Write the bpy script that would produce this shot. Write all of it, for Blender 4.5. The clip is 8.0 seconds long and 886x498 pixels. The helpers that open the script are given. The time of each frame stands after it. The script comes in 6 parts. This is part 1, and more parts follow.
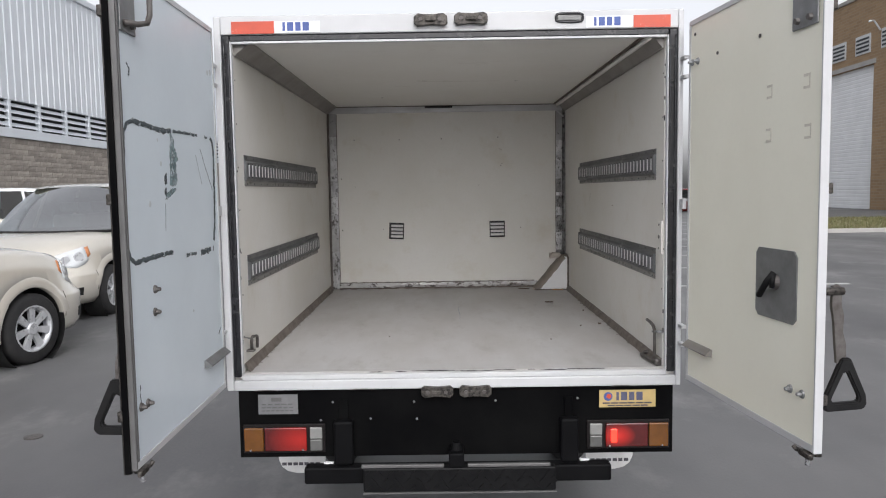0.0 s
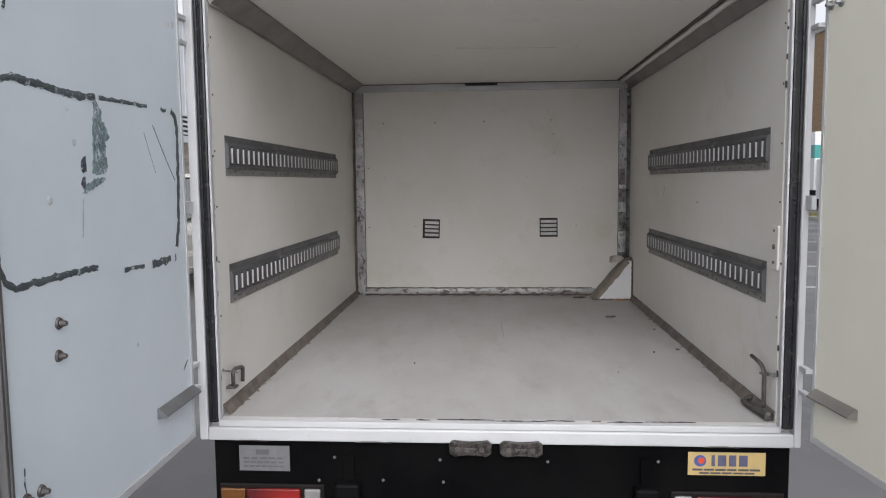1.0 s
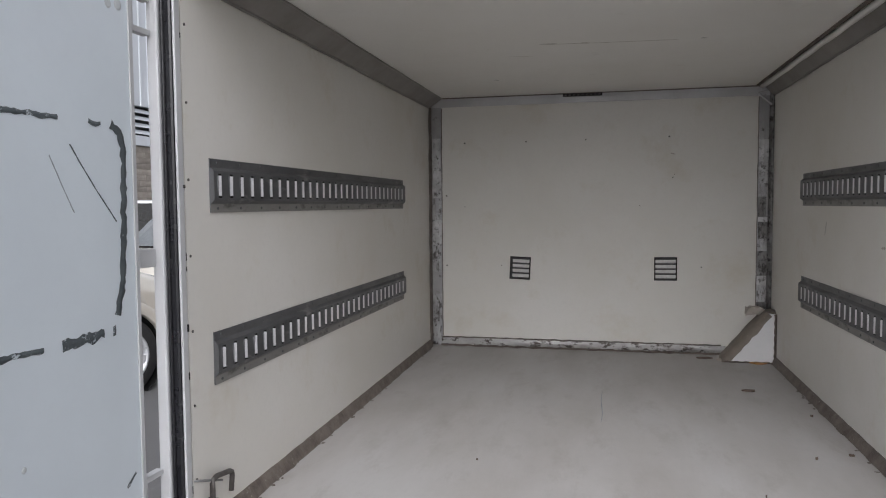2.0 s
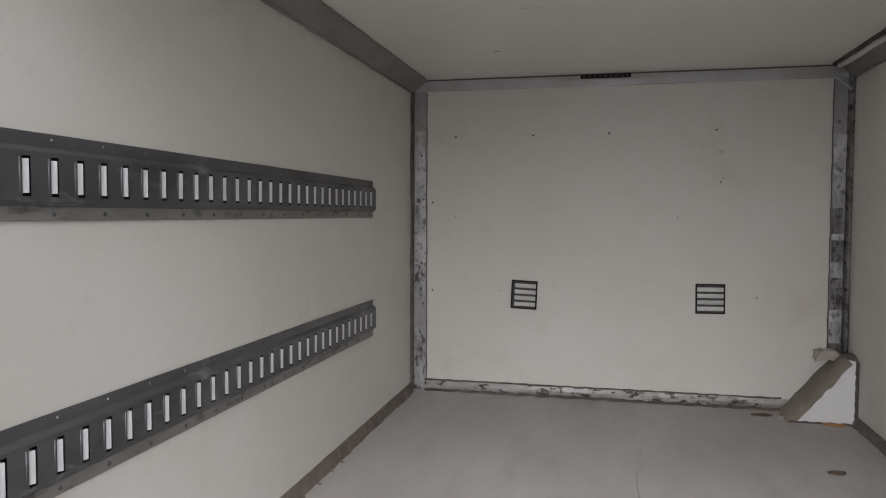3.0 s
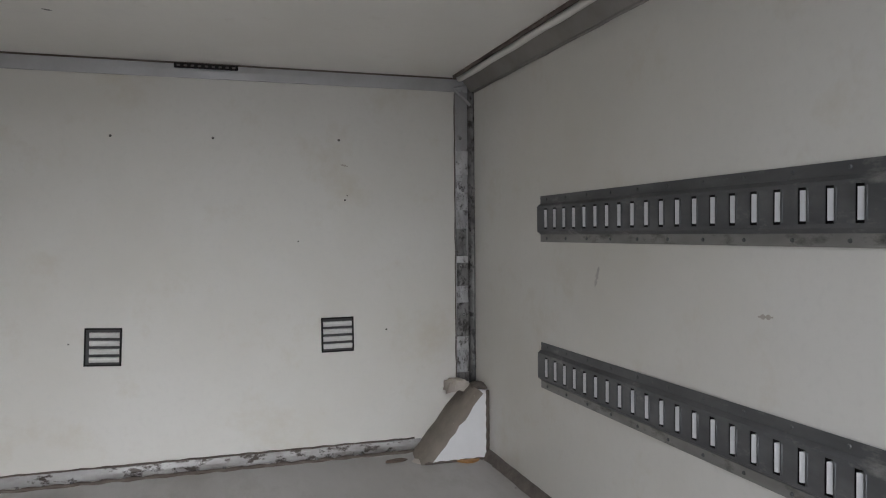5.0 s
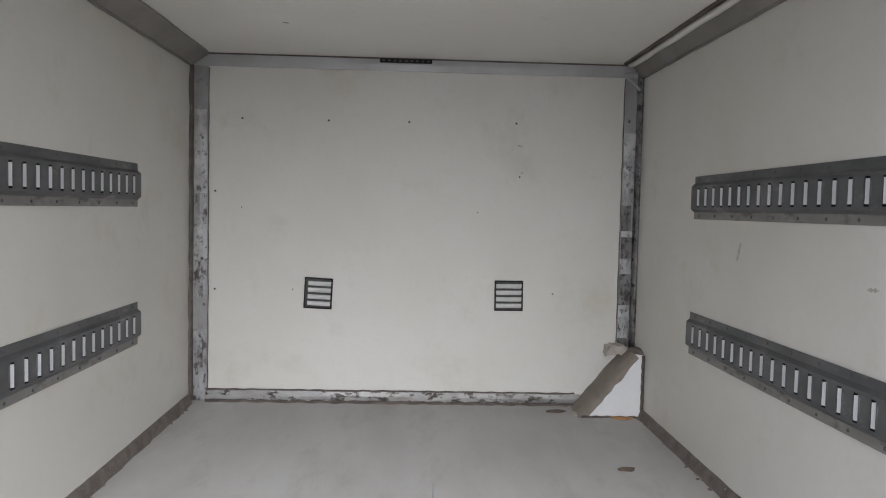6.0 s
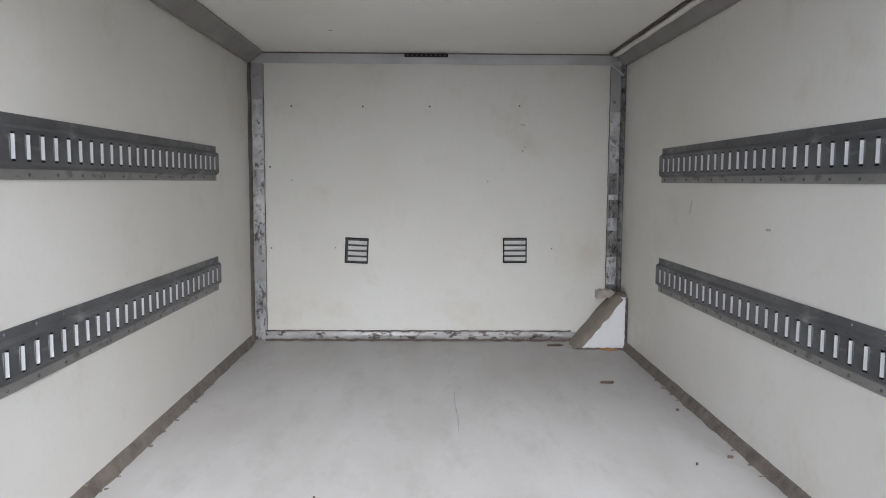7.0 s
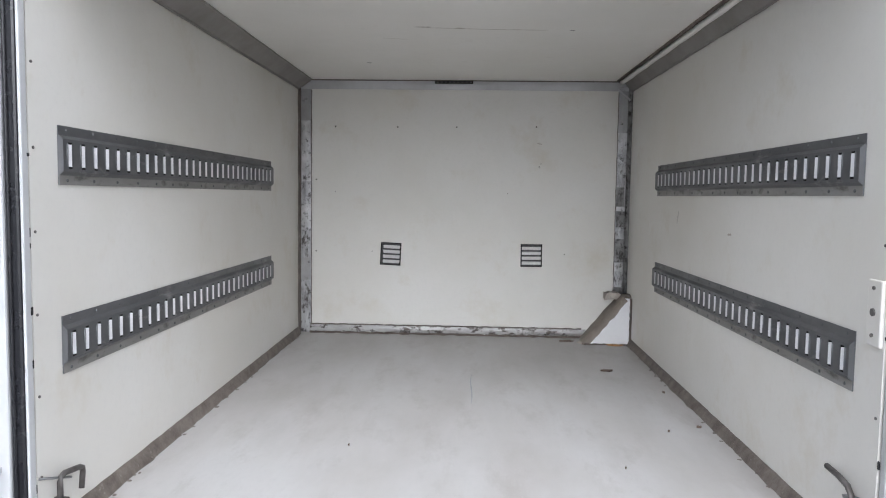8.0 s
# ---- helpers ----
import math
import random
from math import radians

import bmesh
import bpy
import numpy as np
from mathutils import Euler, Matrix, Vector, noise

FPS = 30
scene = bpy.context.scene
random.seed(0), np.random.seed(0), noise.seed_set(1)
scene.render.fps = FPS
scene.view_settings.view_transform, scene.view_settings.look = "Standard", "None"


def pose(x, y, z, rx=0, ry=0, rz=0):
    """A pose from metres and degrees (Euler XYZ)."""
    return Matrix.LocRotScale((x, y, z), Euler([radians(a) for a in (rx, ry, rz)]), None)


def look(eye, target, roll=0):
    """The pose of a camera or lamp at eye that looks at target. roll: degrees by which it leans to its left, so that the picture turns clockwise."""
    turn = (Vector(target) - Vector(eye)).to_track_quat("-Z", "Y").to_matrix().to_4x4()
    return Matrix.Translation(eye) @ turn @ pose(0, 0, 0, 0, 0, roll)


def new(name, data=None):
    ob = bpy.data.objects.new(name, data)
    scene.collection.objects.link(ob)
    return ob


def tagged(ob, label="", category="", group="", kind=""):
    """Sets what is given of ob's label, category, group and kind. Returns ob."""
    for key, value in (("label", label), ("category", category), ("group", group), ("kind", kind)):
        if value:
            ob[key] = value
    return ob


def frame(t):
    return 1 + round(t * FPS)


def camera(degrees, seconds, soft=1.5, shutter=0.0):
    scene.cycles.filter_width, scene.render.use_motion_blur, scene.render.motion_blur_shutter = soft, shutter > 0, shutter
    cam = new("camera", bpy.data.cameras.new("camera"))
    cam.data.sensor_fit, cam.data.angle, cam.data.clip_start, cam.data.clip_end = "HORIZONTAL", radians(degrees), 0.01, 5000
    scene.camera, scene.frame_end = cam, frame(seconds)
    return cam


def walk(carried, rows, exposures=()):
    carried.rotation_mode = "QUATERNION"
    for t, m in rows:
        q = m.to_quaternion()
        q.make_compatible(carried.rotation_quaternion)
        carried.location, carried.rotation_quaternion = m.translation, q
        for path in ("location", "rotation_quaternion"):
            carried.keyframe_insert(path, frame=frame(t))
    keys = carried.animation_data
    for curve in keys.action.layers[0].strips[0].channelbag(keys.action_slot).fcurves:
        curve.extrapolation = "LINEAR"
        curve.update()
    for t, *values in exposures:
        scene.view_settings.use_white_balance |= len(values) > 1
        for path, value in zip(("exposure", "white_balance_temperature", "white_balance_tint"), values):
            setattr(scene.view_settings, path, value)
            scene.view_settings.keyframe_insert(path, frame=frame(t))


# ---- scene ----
cam = camera(62.5, 8.0, 1.1)
PATH = [
    (0, (-0.009, -2.876, 1.625), (-0.021, -0.882, 1.466), -0.9),
    (0.5, (0.048, -2.575, 1.636), (-0.066, -0.588, 1.437), -0.2),
    (1, (0.015, -2.161, 1.628), (-0.124, -0.174, 1.446), -0.6),
    (1.5, (0.023, -1.762, 1.632), (-0.235, 0.213, 1.448), -0.8),
    (1.7, (0.107, -1.645, 1.673), (-0.317, 0.302, 1.511), -0.3),
    (2.8, (-0.036, -0.782, 1.653), (-0.496, 1.163, 1.581), -0.4),
    (3, (-0.033, -0.661, 1.667), (-0.477, 1.286, 1.574), 0.2),
    (3.5, (0.049, -0.372, 1.689), (-0.355, 1.586, 1.634), 0.9),
    (4, (-0.018, -0.19, 1.713), (0.054, 1.808, 1.675), -0.1),
    (4.5, (-0.047, -0.131, 1.693), (0.438, 1.809, 1.679), -0.6),
    (4.7, (-0.044, -0.119, 1.681), (0.585, 1.779, 1.653), -0.8),
    (5.8, (-0.03, -0.35, 1.682), (0.172, 1.637, 1.587), 1.3),
    (6, (-0.006, -0.444, 1.668), (0.068, 1.552, 1.56), 1.3),
    (6.5, (0.002, -0.7, 1.66), (0.026, 1.296, 1.533), 0.9),
    (7, (-0.024, -0.995, 1.656), (0.004, 0.996, 1.473), 0.3),
    (7.5, (0.01, -1.236, 1.665), (-0.029, 0.759, 1.528), 1.7),
    (8, (0.053, -1.408, 1.644), (-0.03, 0.585, 1.499), 0.8),
]
walk(cam, [(t, look(eye, target, roll)) for t, eye, target, roll in PATH],
     exposures=[(0.0, 0.38, 6350, 12), (1.0, 0.34, 6300, 12.5), (1.7, 0.28, 6250, 13.2), (3.0, 0.44, 6350, 13), (3.5, 0.50, 6350, 13),
                (4.0, 0.55, 6200, 12), (4.7, 0.68, 6100, 11), (6.0, 1.00, 6100, 11), (7.0, 1.08, 6000, 11), (8.0, 1.10, 5950, 11)])

# ---- world and sun: a bright overcast sky ----
world = bpy.data.worlds.new("world")
scene.world = world
world.use_nodes = True
wn, wl = world.node_tree.nodes, world.node_tree.links
sky = wn.new("ShaderNodeTexSky")
sky.sky_type, sky.sun_disc = "NISHITA", False
sky.sun_elevation, sky.sun_rotation = radians(40), radians(173)
sky.air_density, sky.dust_density = 1.0, 4.0
pale = wn.new("ShaderNodeHueSaturation")
pale.inputs["Saturation"].default_value = 0.12
wl.new(sky.outputs[0], pale.inputs["Color"])
wl.new(pale.outputs[0], wn["Background"].inputs["Color"])
wn["Background"].inputs["Strength"].default_value = 0.17
sun = new("sun", bpy.data.lights.new("sun", "SUN"))
sun.data.energy, sun.data.angle, sun.data.color = 0.45, radians(60), (1.0, 0.98, 0.95)
sun.matrix_world = look((1.2, -9.4, 7.9), (0, 0, 0))


# ---- materials ----
def material(name, base, rough=0.5, metal=0.0, tint=None, amount=0.35, scale=6.0, fine=60.0, bump=0.08, stretch=(1, 1, 1), dirt=None, dirt_from=0.58, dirt_span=0.1, spec=0.5, per=0.0):
    """Base colour with broad stains, fine grain and slight relief; dirt: a second colour in sparse blotches."""
    m = bpy.data.materials.new(name)
    m.use_nodes = True
    n, l = m.node_tree.nodes, m.node_tree.links
    b = n["Principled BSDF"]
    co = n.new("ShaderNodeTexCoord")
    mp = n.new("ShaderNodeMapping")
    mp.inputs["Scale"].default_value = stretch
    l.new(co.outputs["Object"], mp.inputs["Vector"])

    def field(size, detail=4.0, rough_=0.6):
        t = n.new("ShaderNodeTexNoise")
        t.inputs["Scale"].default_value, t.inputs["Detail"].default_value, t.inputs["Roughness"].default_value = size, detail, rough_
        l.new(mp.outputs[0], t.inputs["Vector"])
        return t.outputs["Fac"]

    def ramp(src, lo, hi):
        r = n.new("ShaderNodeMapRange")
        r.inputs["From Min"].default_value, r.inputs["From Max"].default_value = lo, hi
        l.new(src, r.inputs["Value"])
        return r.outputs[0]

    def mix(fac, a, c):
        x = n.new("ShaderNodeMix")
        x.data_type = "RGBA"
        l.new(fac, x.inputs["Factor"]) if not isinstance(fac, float) else None
        for key, v in (("A", a), ("B", c)):
            i = x.inputs[6 if key == "A" else 7]
            if isinstance(v, tuple):
                i.default_value = (*v, 1)
            else:
                l.new(v, i)
        return x.outputs[2]

    tint = tint or tuple(c * (1 - amount) for c in base)
    colour = mix(ramp(field(scale), 0.35, 0.75), base, tint)
    grain = field(fine, 3.0)
    dark = tuple(c * (1 - amount * 0.45) for c in base)
    speck = ramp(grain, 0.5, 0.8)
    half = n.new("ShaderNodeMath")
    half.operation = "MULTIPLY"
    half.inputs[1].default_value = 0.5
    l.new(speck, half.inputs[0])
    colour = mix(half.outputs[0], colour, dark)
    if dirt:
        colour = mix(ramp(field(scale * 2.3, 6.0, 0.7), dirt_from, dirt_from + dirt_span), colour, dirt)
    if per:
        info = n.new("ShaderNodeObjectInfo")
        hsv = n.new("ShaderNodeHueSaturation")
        l.new(ramp(info.outputs["Random"], 0.0, 1.0), hsv.inputs["Value"])
        r = hsv.inputs["Value"].links[0].from_node
        r.inputs["To Min"].default_value, r.inputs["To Max"].default_value = 1 - per, 1 + per
        l.new(colour, hsv.inputs["Color"])
        colour = hsv.outputs[0]
    l.new(colour, b.inputs["Base Color"])
    rr = n.new("ShaderNodeMapRange")
    rr.inputs["To Min"].default_value, rr.inputs["To Max"].default_value = max(0.02, rough - 0.12), min(1.0, rough + 0.12)
    l.new(field(scale * 1.7), rr.inputs["Value"])
    l.new(rr.outputs[0], b.inputs["Roughness"])
    b.inputs["Metallic"].default_value, b.inputs["Specular IOR Level"].default_value = metal, spec
    if bump:
        bp = n.new("ShaderNodeBump")
        bp.inputs["Strength"].default_value, bp.inputs["Distance"].default_value = bump, 0.004
        l.new(grain, bp.inputs["Height"])
        l.new(bp.outputs[0], b.inputs["Normal"])
    return m


def lens_material(name, colour, glow=0.0, rough=0.12):
    m = material(name, colour, rough, amount=0.25, scale=20, fine=250, bump=0.25)
    b = m.node_tree.nodes["Principled BSDF"]
    b.inputs["Coat Weight"].default_value = 0.6
    if glow:
        b.inputs["Emission Color"].default_value = (*colour, 1)
        b.inputs["Emission Strength"].default_value = glow
    return m


def glass_material(name, colour):
    m = bpy.data.materials.new(name)
    m.use_nodes = True
    b = m.node_tree.nodes["Principled BSDF"]
    b.inputs["Base Color"].default_value = (*colour, 1)
    b.inputs["Roughness"].default_value, b.inputs["Metallic"].default_value = 0.03, 0.0
    b.inputs["Specular IOR Level"].default_value = 0.9
    b.inputs["Coat Weight"].default_value = 0.8
    return m


PANEL = material("cream_panel", (0.70, 0.683, 0.648), 0.42, tint=(0.64, 0.613, 0.556), amount=0.2, scale=1.7, fine=55, bump=0.06, dirt=(0.58, 0.533, 0.447), dirt_from=0.55, dirt_span=0.28)
CEILING = material("ceiling_panel", (0.79, 0.77, 0.73), 0.45, tint=(0.74, 0.715, 0.665), amount=0.14, scale=1.8, fine=30, bump=0.05, dirt=(0.62, 0.585, 0.53), dirt_from=0.62, dirt_span=0.2)
FLOOR = material("worn_floor", (0.44, 0.432, 0.424), 0.5, tint=(0.355, 0.337, 0.317), amount=0.25, scale=3.4, fine=70, bump=0.12, stretch=(1.2, 0.42, 1.0), dirt=(0.325, 0.303, 0.281), dirt_from=0.52, dirt_span=0.30)
GALV = material("galvanised_steel", (0.150, 0.153, 0.158), 0.46, 0.5, tint=(0.075, 0.077, 0.082), amount=0.6, scale=9, fine=80, bump=0.15, stretch=(1, 0.4, 1), dirt=(0.27, 0.268, 0.262), dirt_from=0.58, dirt_span=0.14)
ALU = material("worn_aluminium", (0.47, 0.47, 0.48), 0.36, 0.5, tint=(0.20, 0.195, 0.195), amount=0.4, scale=24, fine=80, bump=0.25, stretch=(1, 1, 0.45), dirt=(0.07, 0.062, 0.058), dirt_from=0.49, dirt_span=0.13)
ALU_STAINED = material("stained_aluminium", (0.50, 0.50, 0.51), 0.36, 0.5, tint=(0.25, 0.245, 0.24), amount=0.5, scale=20, fine=110, bump=0.35, stretch=(1, 1, 0.7), dirt=(0.05, 0.045, 0.042), dirt_from=0.48, dirt_span=0.14)
ALU_KICK = material("grimy_aluminium", (0.43, 0.425, 0.42), 0.36, 0.5, tint=(0.24, 0.222, 0.21), amount=0.5, scale=17, fine=110, bump=0.35, stretch=(0.5, 1, 1), dirt=(0.06, 0.049, 0.042), dirt_from=0.525, dirt_span=0.07)
ALU_DULL = material("dull_aluminium", (0.37, 0.368, 0.37), 0.5, 0.4, tint=(0.27, 0.262, 0.258), amount=0.35, scale=18, fine=90, bump=0.2, stretch=(1, 1, 0.6), dirt=(0.14, 0.13, 0.125), dirt_from=0.60, dirt_span=0.14)
ALU_PALE = material("pale_aluminium", (0.56, 0.56, 0.57), 0.38, 0.4, tint=(0.30, 0.295, 0.29), amount=0.45, scale=24, fine=120, bump=0.25, stretch=(1, 1, 0.7), dirt=(0.10, 0.095, 0.09), dirt_from=0.54, dirt_span=0.12)
ALU_BLACKENED = material("blackened_aluminium", (0.25, 0.246, 0.243), 0.5, 0.3, tint=(0.07, 0.066, 0.063), amount=0.5, scale=22, fine=120, bump=0.3, stretch=(1, 1, 0.6), dirt=(0.035, 0.032, 0.03), dirt_from=0.50, dirt_span=0.12)
GALV_FLANGE = material("pale_galvanised_steel", (0.31, 0.303, 0.292), 0.5, 0.4, tint=(0.19, 0.185, 0.178), amount=0.4, scale=10, fine=100, bump=0.12, stretch=(1, 0.4, 1), dirt=(0.11, 0.106, 0.10), dirt_from=0.54, dirt_span=0.14)
ALU_CLEAN = material("aluminium", (0.50, 0.50, 0.51), 0.45, 0.6, tint=(0.40, 0.39, 0.39), amount=0.3, scale=6, fine=90, bump=0.08)
TRIM = material("grimy_trim", (0.175, 0.150, 0.131), 0.7, 0.0, tint=(0.080, 0.064, 0.054), amount=0.5, scale=24, fine=130, bump=0.6, dirt=(0.33, 0.30, 0.27), dirt_from=0.62, dirt_span=0.10)
CEIL_TRIM = material("ceiling_trim", (0.28, 0.262, 0.245), 0.55, 0.2, tint=(0.18, 0.165, 0.15), amount=0.35, scale=5, fine=60, bump=0.1)
# old sealant, also the shaded gap painted below the kick strip
CAULK_AND_SHADE = material("old_sealant_and_shade", (0.085, 0.066, 0.055), 0.8, tint=(0.17, 0.138, 0.118), amount=0.4, scale=20, fine=120, bump=0.4)
WHITE = material("white_paint", (0.52, 0.525, 0.535), 0.42, tint=(0.46, 0.463, 0.468), amount=0.12, scale=5, fine=80, bump=0.05, dirt=(0.36, 0.345, 0.33), dirt_from=0.66, dirt_span=0.12)
SEAL = material("rubber_seal", (0.012, 0.012, 0.015), 0.25, tint=(0.022, 0.022, 0.024), amount=0.4, scale=12, fine=80, bump=0.2)
BRIGHT = material("bright_strip", (0.52, 0.52, 0.54), 0.25, 0.85, tint=(0.30, 0.30, 0.31), amount=0.3, scale=7, fine=60, bump=0.1, dirt=(0.08, 0.08, 0.08), dirt_from=0.68)
DOOR_GREY = material("grey_white_door", (0.672, 0.735, 0.785), 0.4, tint=(0.615, 0.672, 0.72), amount=0.12, scale=2.5, fine=45, bump=0.05, dirt=(0.54, 0.55, 0.57), dirt_from=0.70)
DOOR_CREAM = material("cream_door", (0.87, 0.85, 0.735), 0.42, tint=(0.825, 0.80, 0.68), amount=0.12, scale=2.5, fine=45, bump=0.05)
EDGE_GREY = material("grey_edge", (0.13, 0.127, 0.127), 0.5, 0.3, tint=(0.085, 0.083, 0.082), amount=0.3, scale=7, fine=80, bump=0.12)
RESIDUE = material("adhesive_residue", (0.05, 0.062, 0.068), 0.85, tint=(0.12, 0.14, 0.15), amount=0.5, scale=14, fine=90, bump=0.3, dirt=(0.50, 0.52, 0.555), dirt_from=0.58, dirt_span=0.16)
RESIDUE_THICK = material("thick_adhesive_residue", (0.055, 0.066, 0.072), 0.85, tint=(0.13, 0.15, 0.16), amount=0.5, scale=14, fine=90, bump=0.3)
GREEN = material("green_residue", (0.13, 0.20, 0.205), 0.85, tint=(0.27, 0.345, 0.36), amount=0.4, scale=30, fine=150, bump=0.4, dirt=(0.56, 0.585, 0.625), dirt_from=0.50, dirt_span=0.2)
BLACK = material("black_paint", (0.0026, 0.0026, 0.0030), 0.65, spec=0.02, tint=(0.007, 0.007, 0.007), amount=0.3, scale=4, fine=60, bump=0.1)
BLACK_TUBE = material("black_steel", (0.004, 0.004, 0.0046), 0.5, spec=0.06, tint=(0.007, 0.007, 0.0075), amount=0.3, scale=7, fine=90, bump=0.15)
TREAD = material("tread_plate", (0.004, 0.004, 0.0045), 0.45, 0.0, spec=0.14, tint=(0.010, 0.010, 0.0105), amount=0.4, scale=18, fine=90, bump=0.2)
CAST = material("cast_steel", (0.10, 0.090, 0.081), 0.5, 0.5, tint=(0.065, 0.057, 0.05), amount=0.5, scale=30, fine=140, bump=0.4, dirt=(0.022, 0.02, 0.018), dirt_from=0.46, dirt_span=0.12)
DARK_STEEL = material("dark_steel", (0.14, 0.13, 0.125), 0.55, 0.5, tint=(0.07, 0.06, 0.055), amount=0.5, scale=30, fine=160, bump=0.25)
ZINC = material("zinc_plate", (0.27, 0.275, 0.28), 0.5, 0.6, tint=(0.18, 0.18, 0.18), amount=0.35, scale=14, fine=110, bump=0.15)
GRIP = material("rubber_grip", (0.008, 0.008, 0.0085), 0.65, spec=0.2, tint=(0.014, 0.0135, 0.0135), amount=0.3, scale=15, fine=120, bump=0.25)
TAPE = material("tan_tape", (0.235, 0.20, 0.168), 0.6, tint=(0.15, 0.127, 0.105), amount=0.35, scale=13, fine=80, bump=0.5, dirt=(0.45, 0.41, 0.36), dirt_from=0.64)
PLASTER = material("foam_filler", (0.50, 0.46, 0.41), 0.9, tint=(0.40, 0.355, 0.31), amount=0.3, scale=30, fine=90, bump=0.8)
WHITE_BACK = material("clean_white_strip", (0.60, 0.60, 0.615), 0.4, tint=(0.50, 0.50, 0.515), amount=0.1, scale=9, fine=70, bump=0.03)
VENT_GREY = material("vent_shadow_grey", (0.075, 0.073, 0.073), 0.7, tint=(0.04, 0.04, 0.04), amount=0.3, scale=30, fine=150, bump=0.2)
GLUE = material("old_glue", (0.66, 0.62, 0.54), 0.8, tint=(0.50, 0.46, 0.39), amount=0.3, scale=40, fine=140, bump=0.4)
VENT_WHITE = material("vent_slat_white", (0.74, 0.73, 0.72), 0.5, tint=(0.58, 0.57, 0.56), amount=0.3, scale=25, fine=130, bump=0.1)
GLUE_PALE = material("pale_glue", (0.57, 0.60, 0.62), 0.8, tint=(0.48, 0.50, 0.51), amount=0.3, scale=40, fine=140, bump=0.4)
SCRATCH = material("grey_scratch", (0.25, 0.275, 0.295), 0.8, tint=(0.40, 0.43, 0.455), amount=0.4, scale=60, fine=160, bump=0.2)
SCUFF = material("faint_scuff", (0.53, 0.505, 0.47), 0.6, amount=0.2, scale=20, fine=120, bump=0.1)
WEDGE_WHITE = material("white_board", (0.80, 0.80, 0.81), 0.45, tint=(0.73, 0.73, 0.735), amount=0.12, scale=8, fine=70, bump=0.1)
ORANGE = material("orange_leaf", (0.42, 0.215, 0.07), 0.7, tint=(0.30, 0.15, 0.05), amount=0.3, scale=30, fine=160, bump=0.3)
LEAF = material("dry_leaf", (0.14, 0.10, 0.075), 0.8, tint=(0.09, 0.065, 0.05), amount=0.3, scale=40, fine=160, bump=0.3)


def ragged(m, scale, lo, hi, stretch):
    """Wears holes into a thin residue."""
    n, l = m.node_tree.nodes, m.node_tree.links
    co, mp, t, r = n.new("ShaderNodeTexCoord"), n.new("ShaderNodeMapping"), n.new("ShaderNodeTexNoise"), n.new("ShaderNodeMapRange")
    mp.inputs["Scale"].default_value = stretch
    t.inputs["Scale"].default_value, t.inputs["Detail"].default_value, t.inputs["Roughness"].default_value = scale, 5.0, 0.7
    r.inputs["From Min"].default_value, r.inputs["From Max"].default_value = lo, hi
    l.new(co.outputs["Object"], mp.inputs["Vector"])
    l.new(mp.outputs[0], t.inputs["Vector"])
    l.new(t.outputs["Fac"], r.inputs["Value"])
    l.new(r.outputs[0], n["Principled BSDF"].inputs["Alpha"])


ragged(RESIDUE, 58, 0.37, 0.46, (0.6, 1, 1.0))
ragged(RESIDUE_THICK, 46, 0.30, 0.38, (1.0, 1, 0.5))
ragged(GREEN, 34, 0.36, 0.60, (1.0, 1, 0.7))
AMBER_LENS = lens_material("amber_lens", (0.135, 0.048, 0.005))
AMBER_CLEAR = lens_material("clear_amber_lens", (0.62, 0.22, 0.07))
RED_LIT = lens_material("lit_red_lens", (1.0, 0.03, 0.015), 2.2)


def glowing_lens(name, centre, reach, strength):
    """Red lens with a bulb behind it, whose glow fades out from centre."""
    m = lens_material(name, (0.085, 0.004, 0.004))
    n, l = m.node_tree.nodes, m.node_tree.links
    b = n["Principled BSDF"]
    co, mp, gr, mu = n.new("ShaderNodeTexCoord"), n.new("ShaderNodeMapping"), n.new("ShaderNodeTexGradient"), n.new("ShaderNodeMath")
    gr.gradient_type = "SPHERICAL"
    mp.inputs["Scale"].default_value = (1 / reach, 1 / reach, 1.5 / reach)
    mp.inputs["Location"].default_value = (-centre[0] / reach, -centre[1] / reach, -1.5 * centre[2] / reach)
    mu.operation = "MULTIPLY"
    mu.inputs[1].default_value = strength
    l.new(co.outputs["Object"], mp.inputs["Vector"])
    l.new(mp.outputs[0], gr.inputs["Vector"])
    l.new(gr.outputs["Fac"], mu.inputs[0])
    l.new(mu.outputs[0], b.inputs["Emission Strength"])
    b.inputs["Emission Color"].default_value = (1.0, 0.03, 0.015, 1)
    return m


RED_SOFT = glowing_lens("left_red_lens", (-0.625, -0.022, 0.645), 0.13, 0.28)
RED_STRONG = glowing_lens("right_red_lens", (0.645, -0.022, 0.643), 0.075, 0.55)
CLEAR_LENS = lens_material("clear_lens", (0.23, 0.23, 0.22))
CLEAR_DIM = lens_material("dim_lens", (0.11, 0.11, 0.105))
LAMP_BASE = material("lamp_base", (0.010, 0.008, 0.008), 0.55, spec=0.2)
SILVER = material("silver_sticker", (0.20, 0.20, 0.205), 0.5, 0.2, tint=(0.14, 0.14, 0.145), amount=0.25, scale=20, fine=150, bump=0.05)
YELLOW = material("yellow_sticker", (0.52, 0.385, 0.16), 0.45, tint=(0.42, 0.31, 0.135), amount=0.2, scale=16, fine=120, bump=0.03)
BLUE = material("blue_print", (0.06, 0.10, 0.32), 0.5, amount=0.3, scale=30)
SLATE = material("slate_print", (0.09, 0.095, 0.16), 0.5, amount=0.3, scale=30)
DARK_PRINT = material("dark_print", (0.07, 0.065, 0.08), 0.6, amount=0.3, scale=30)
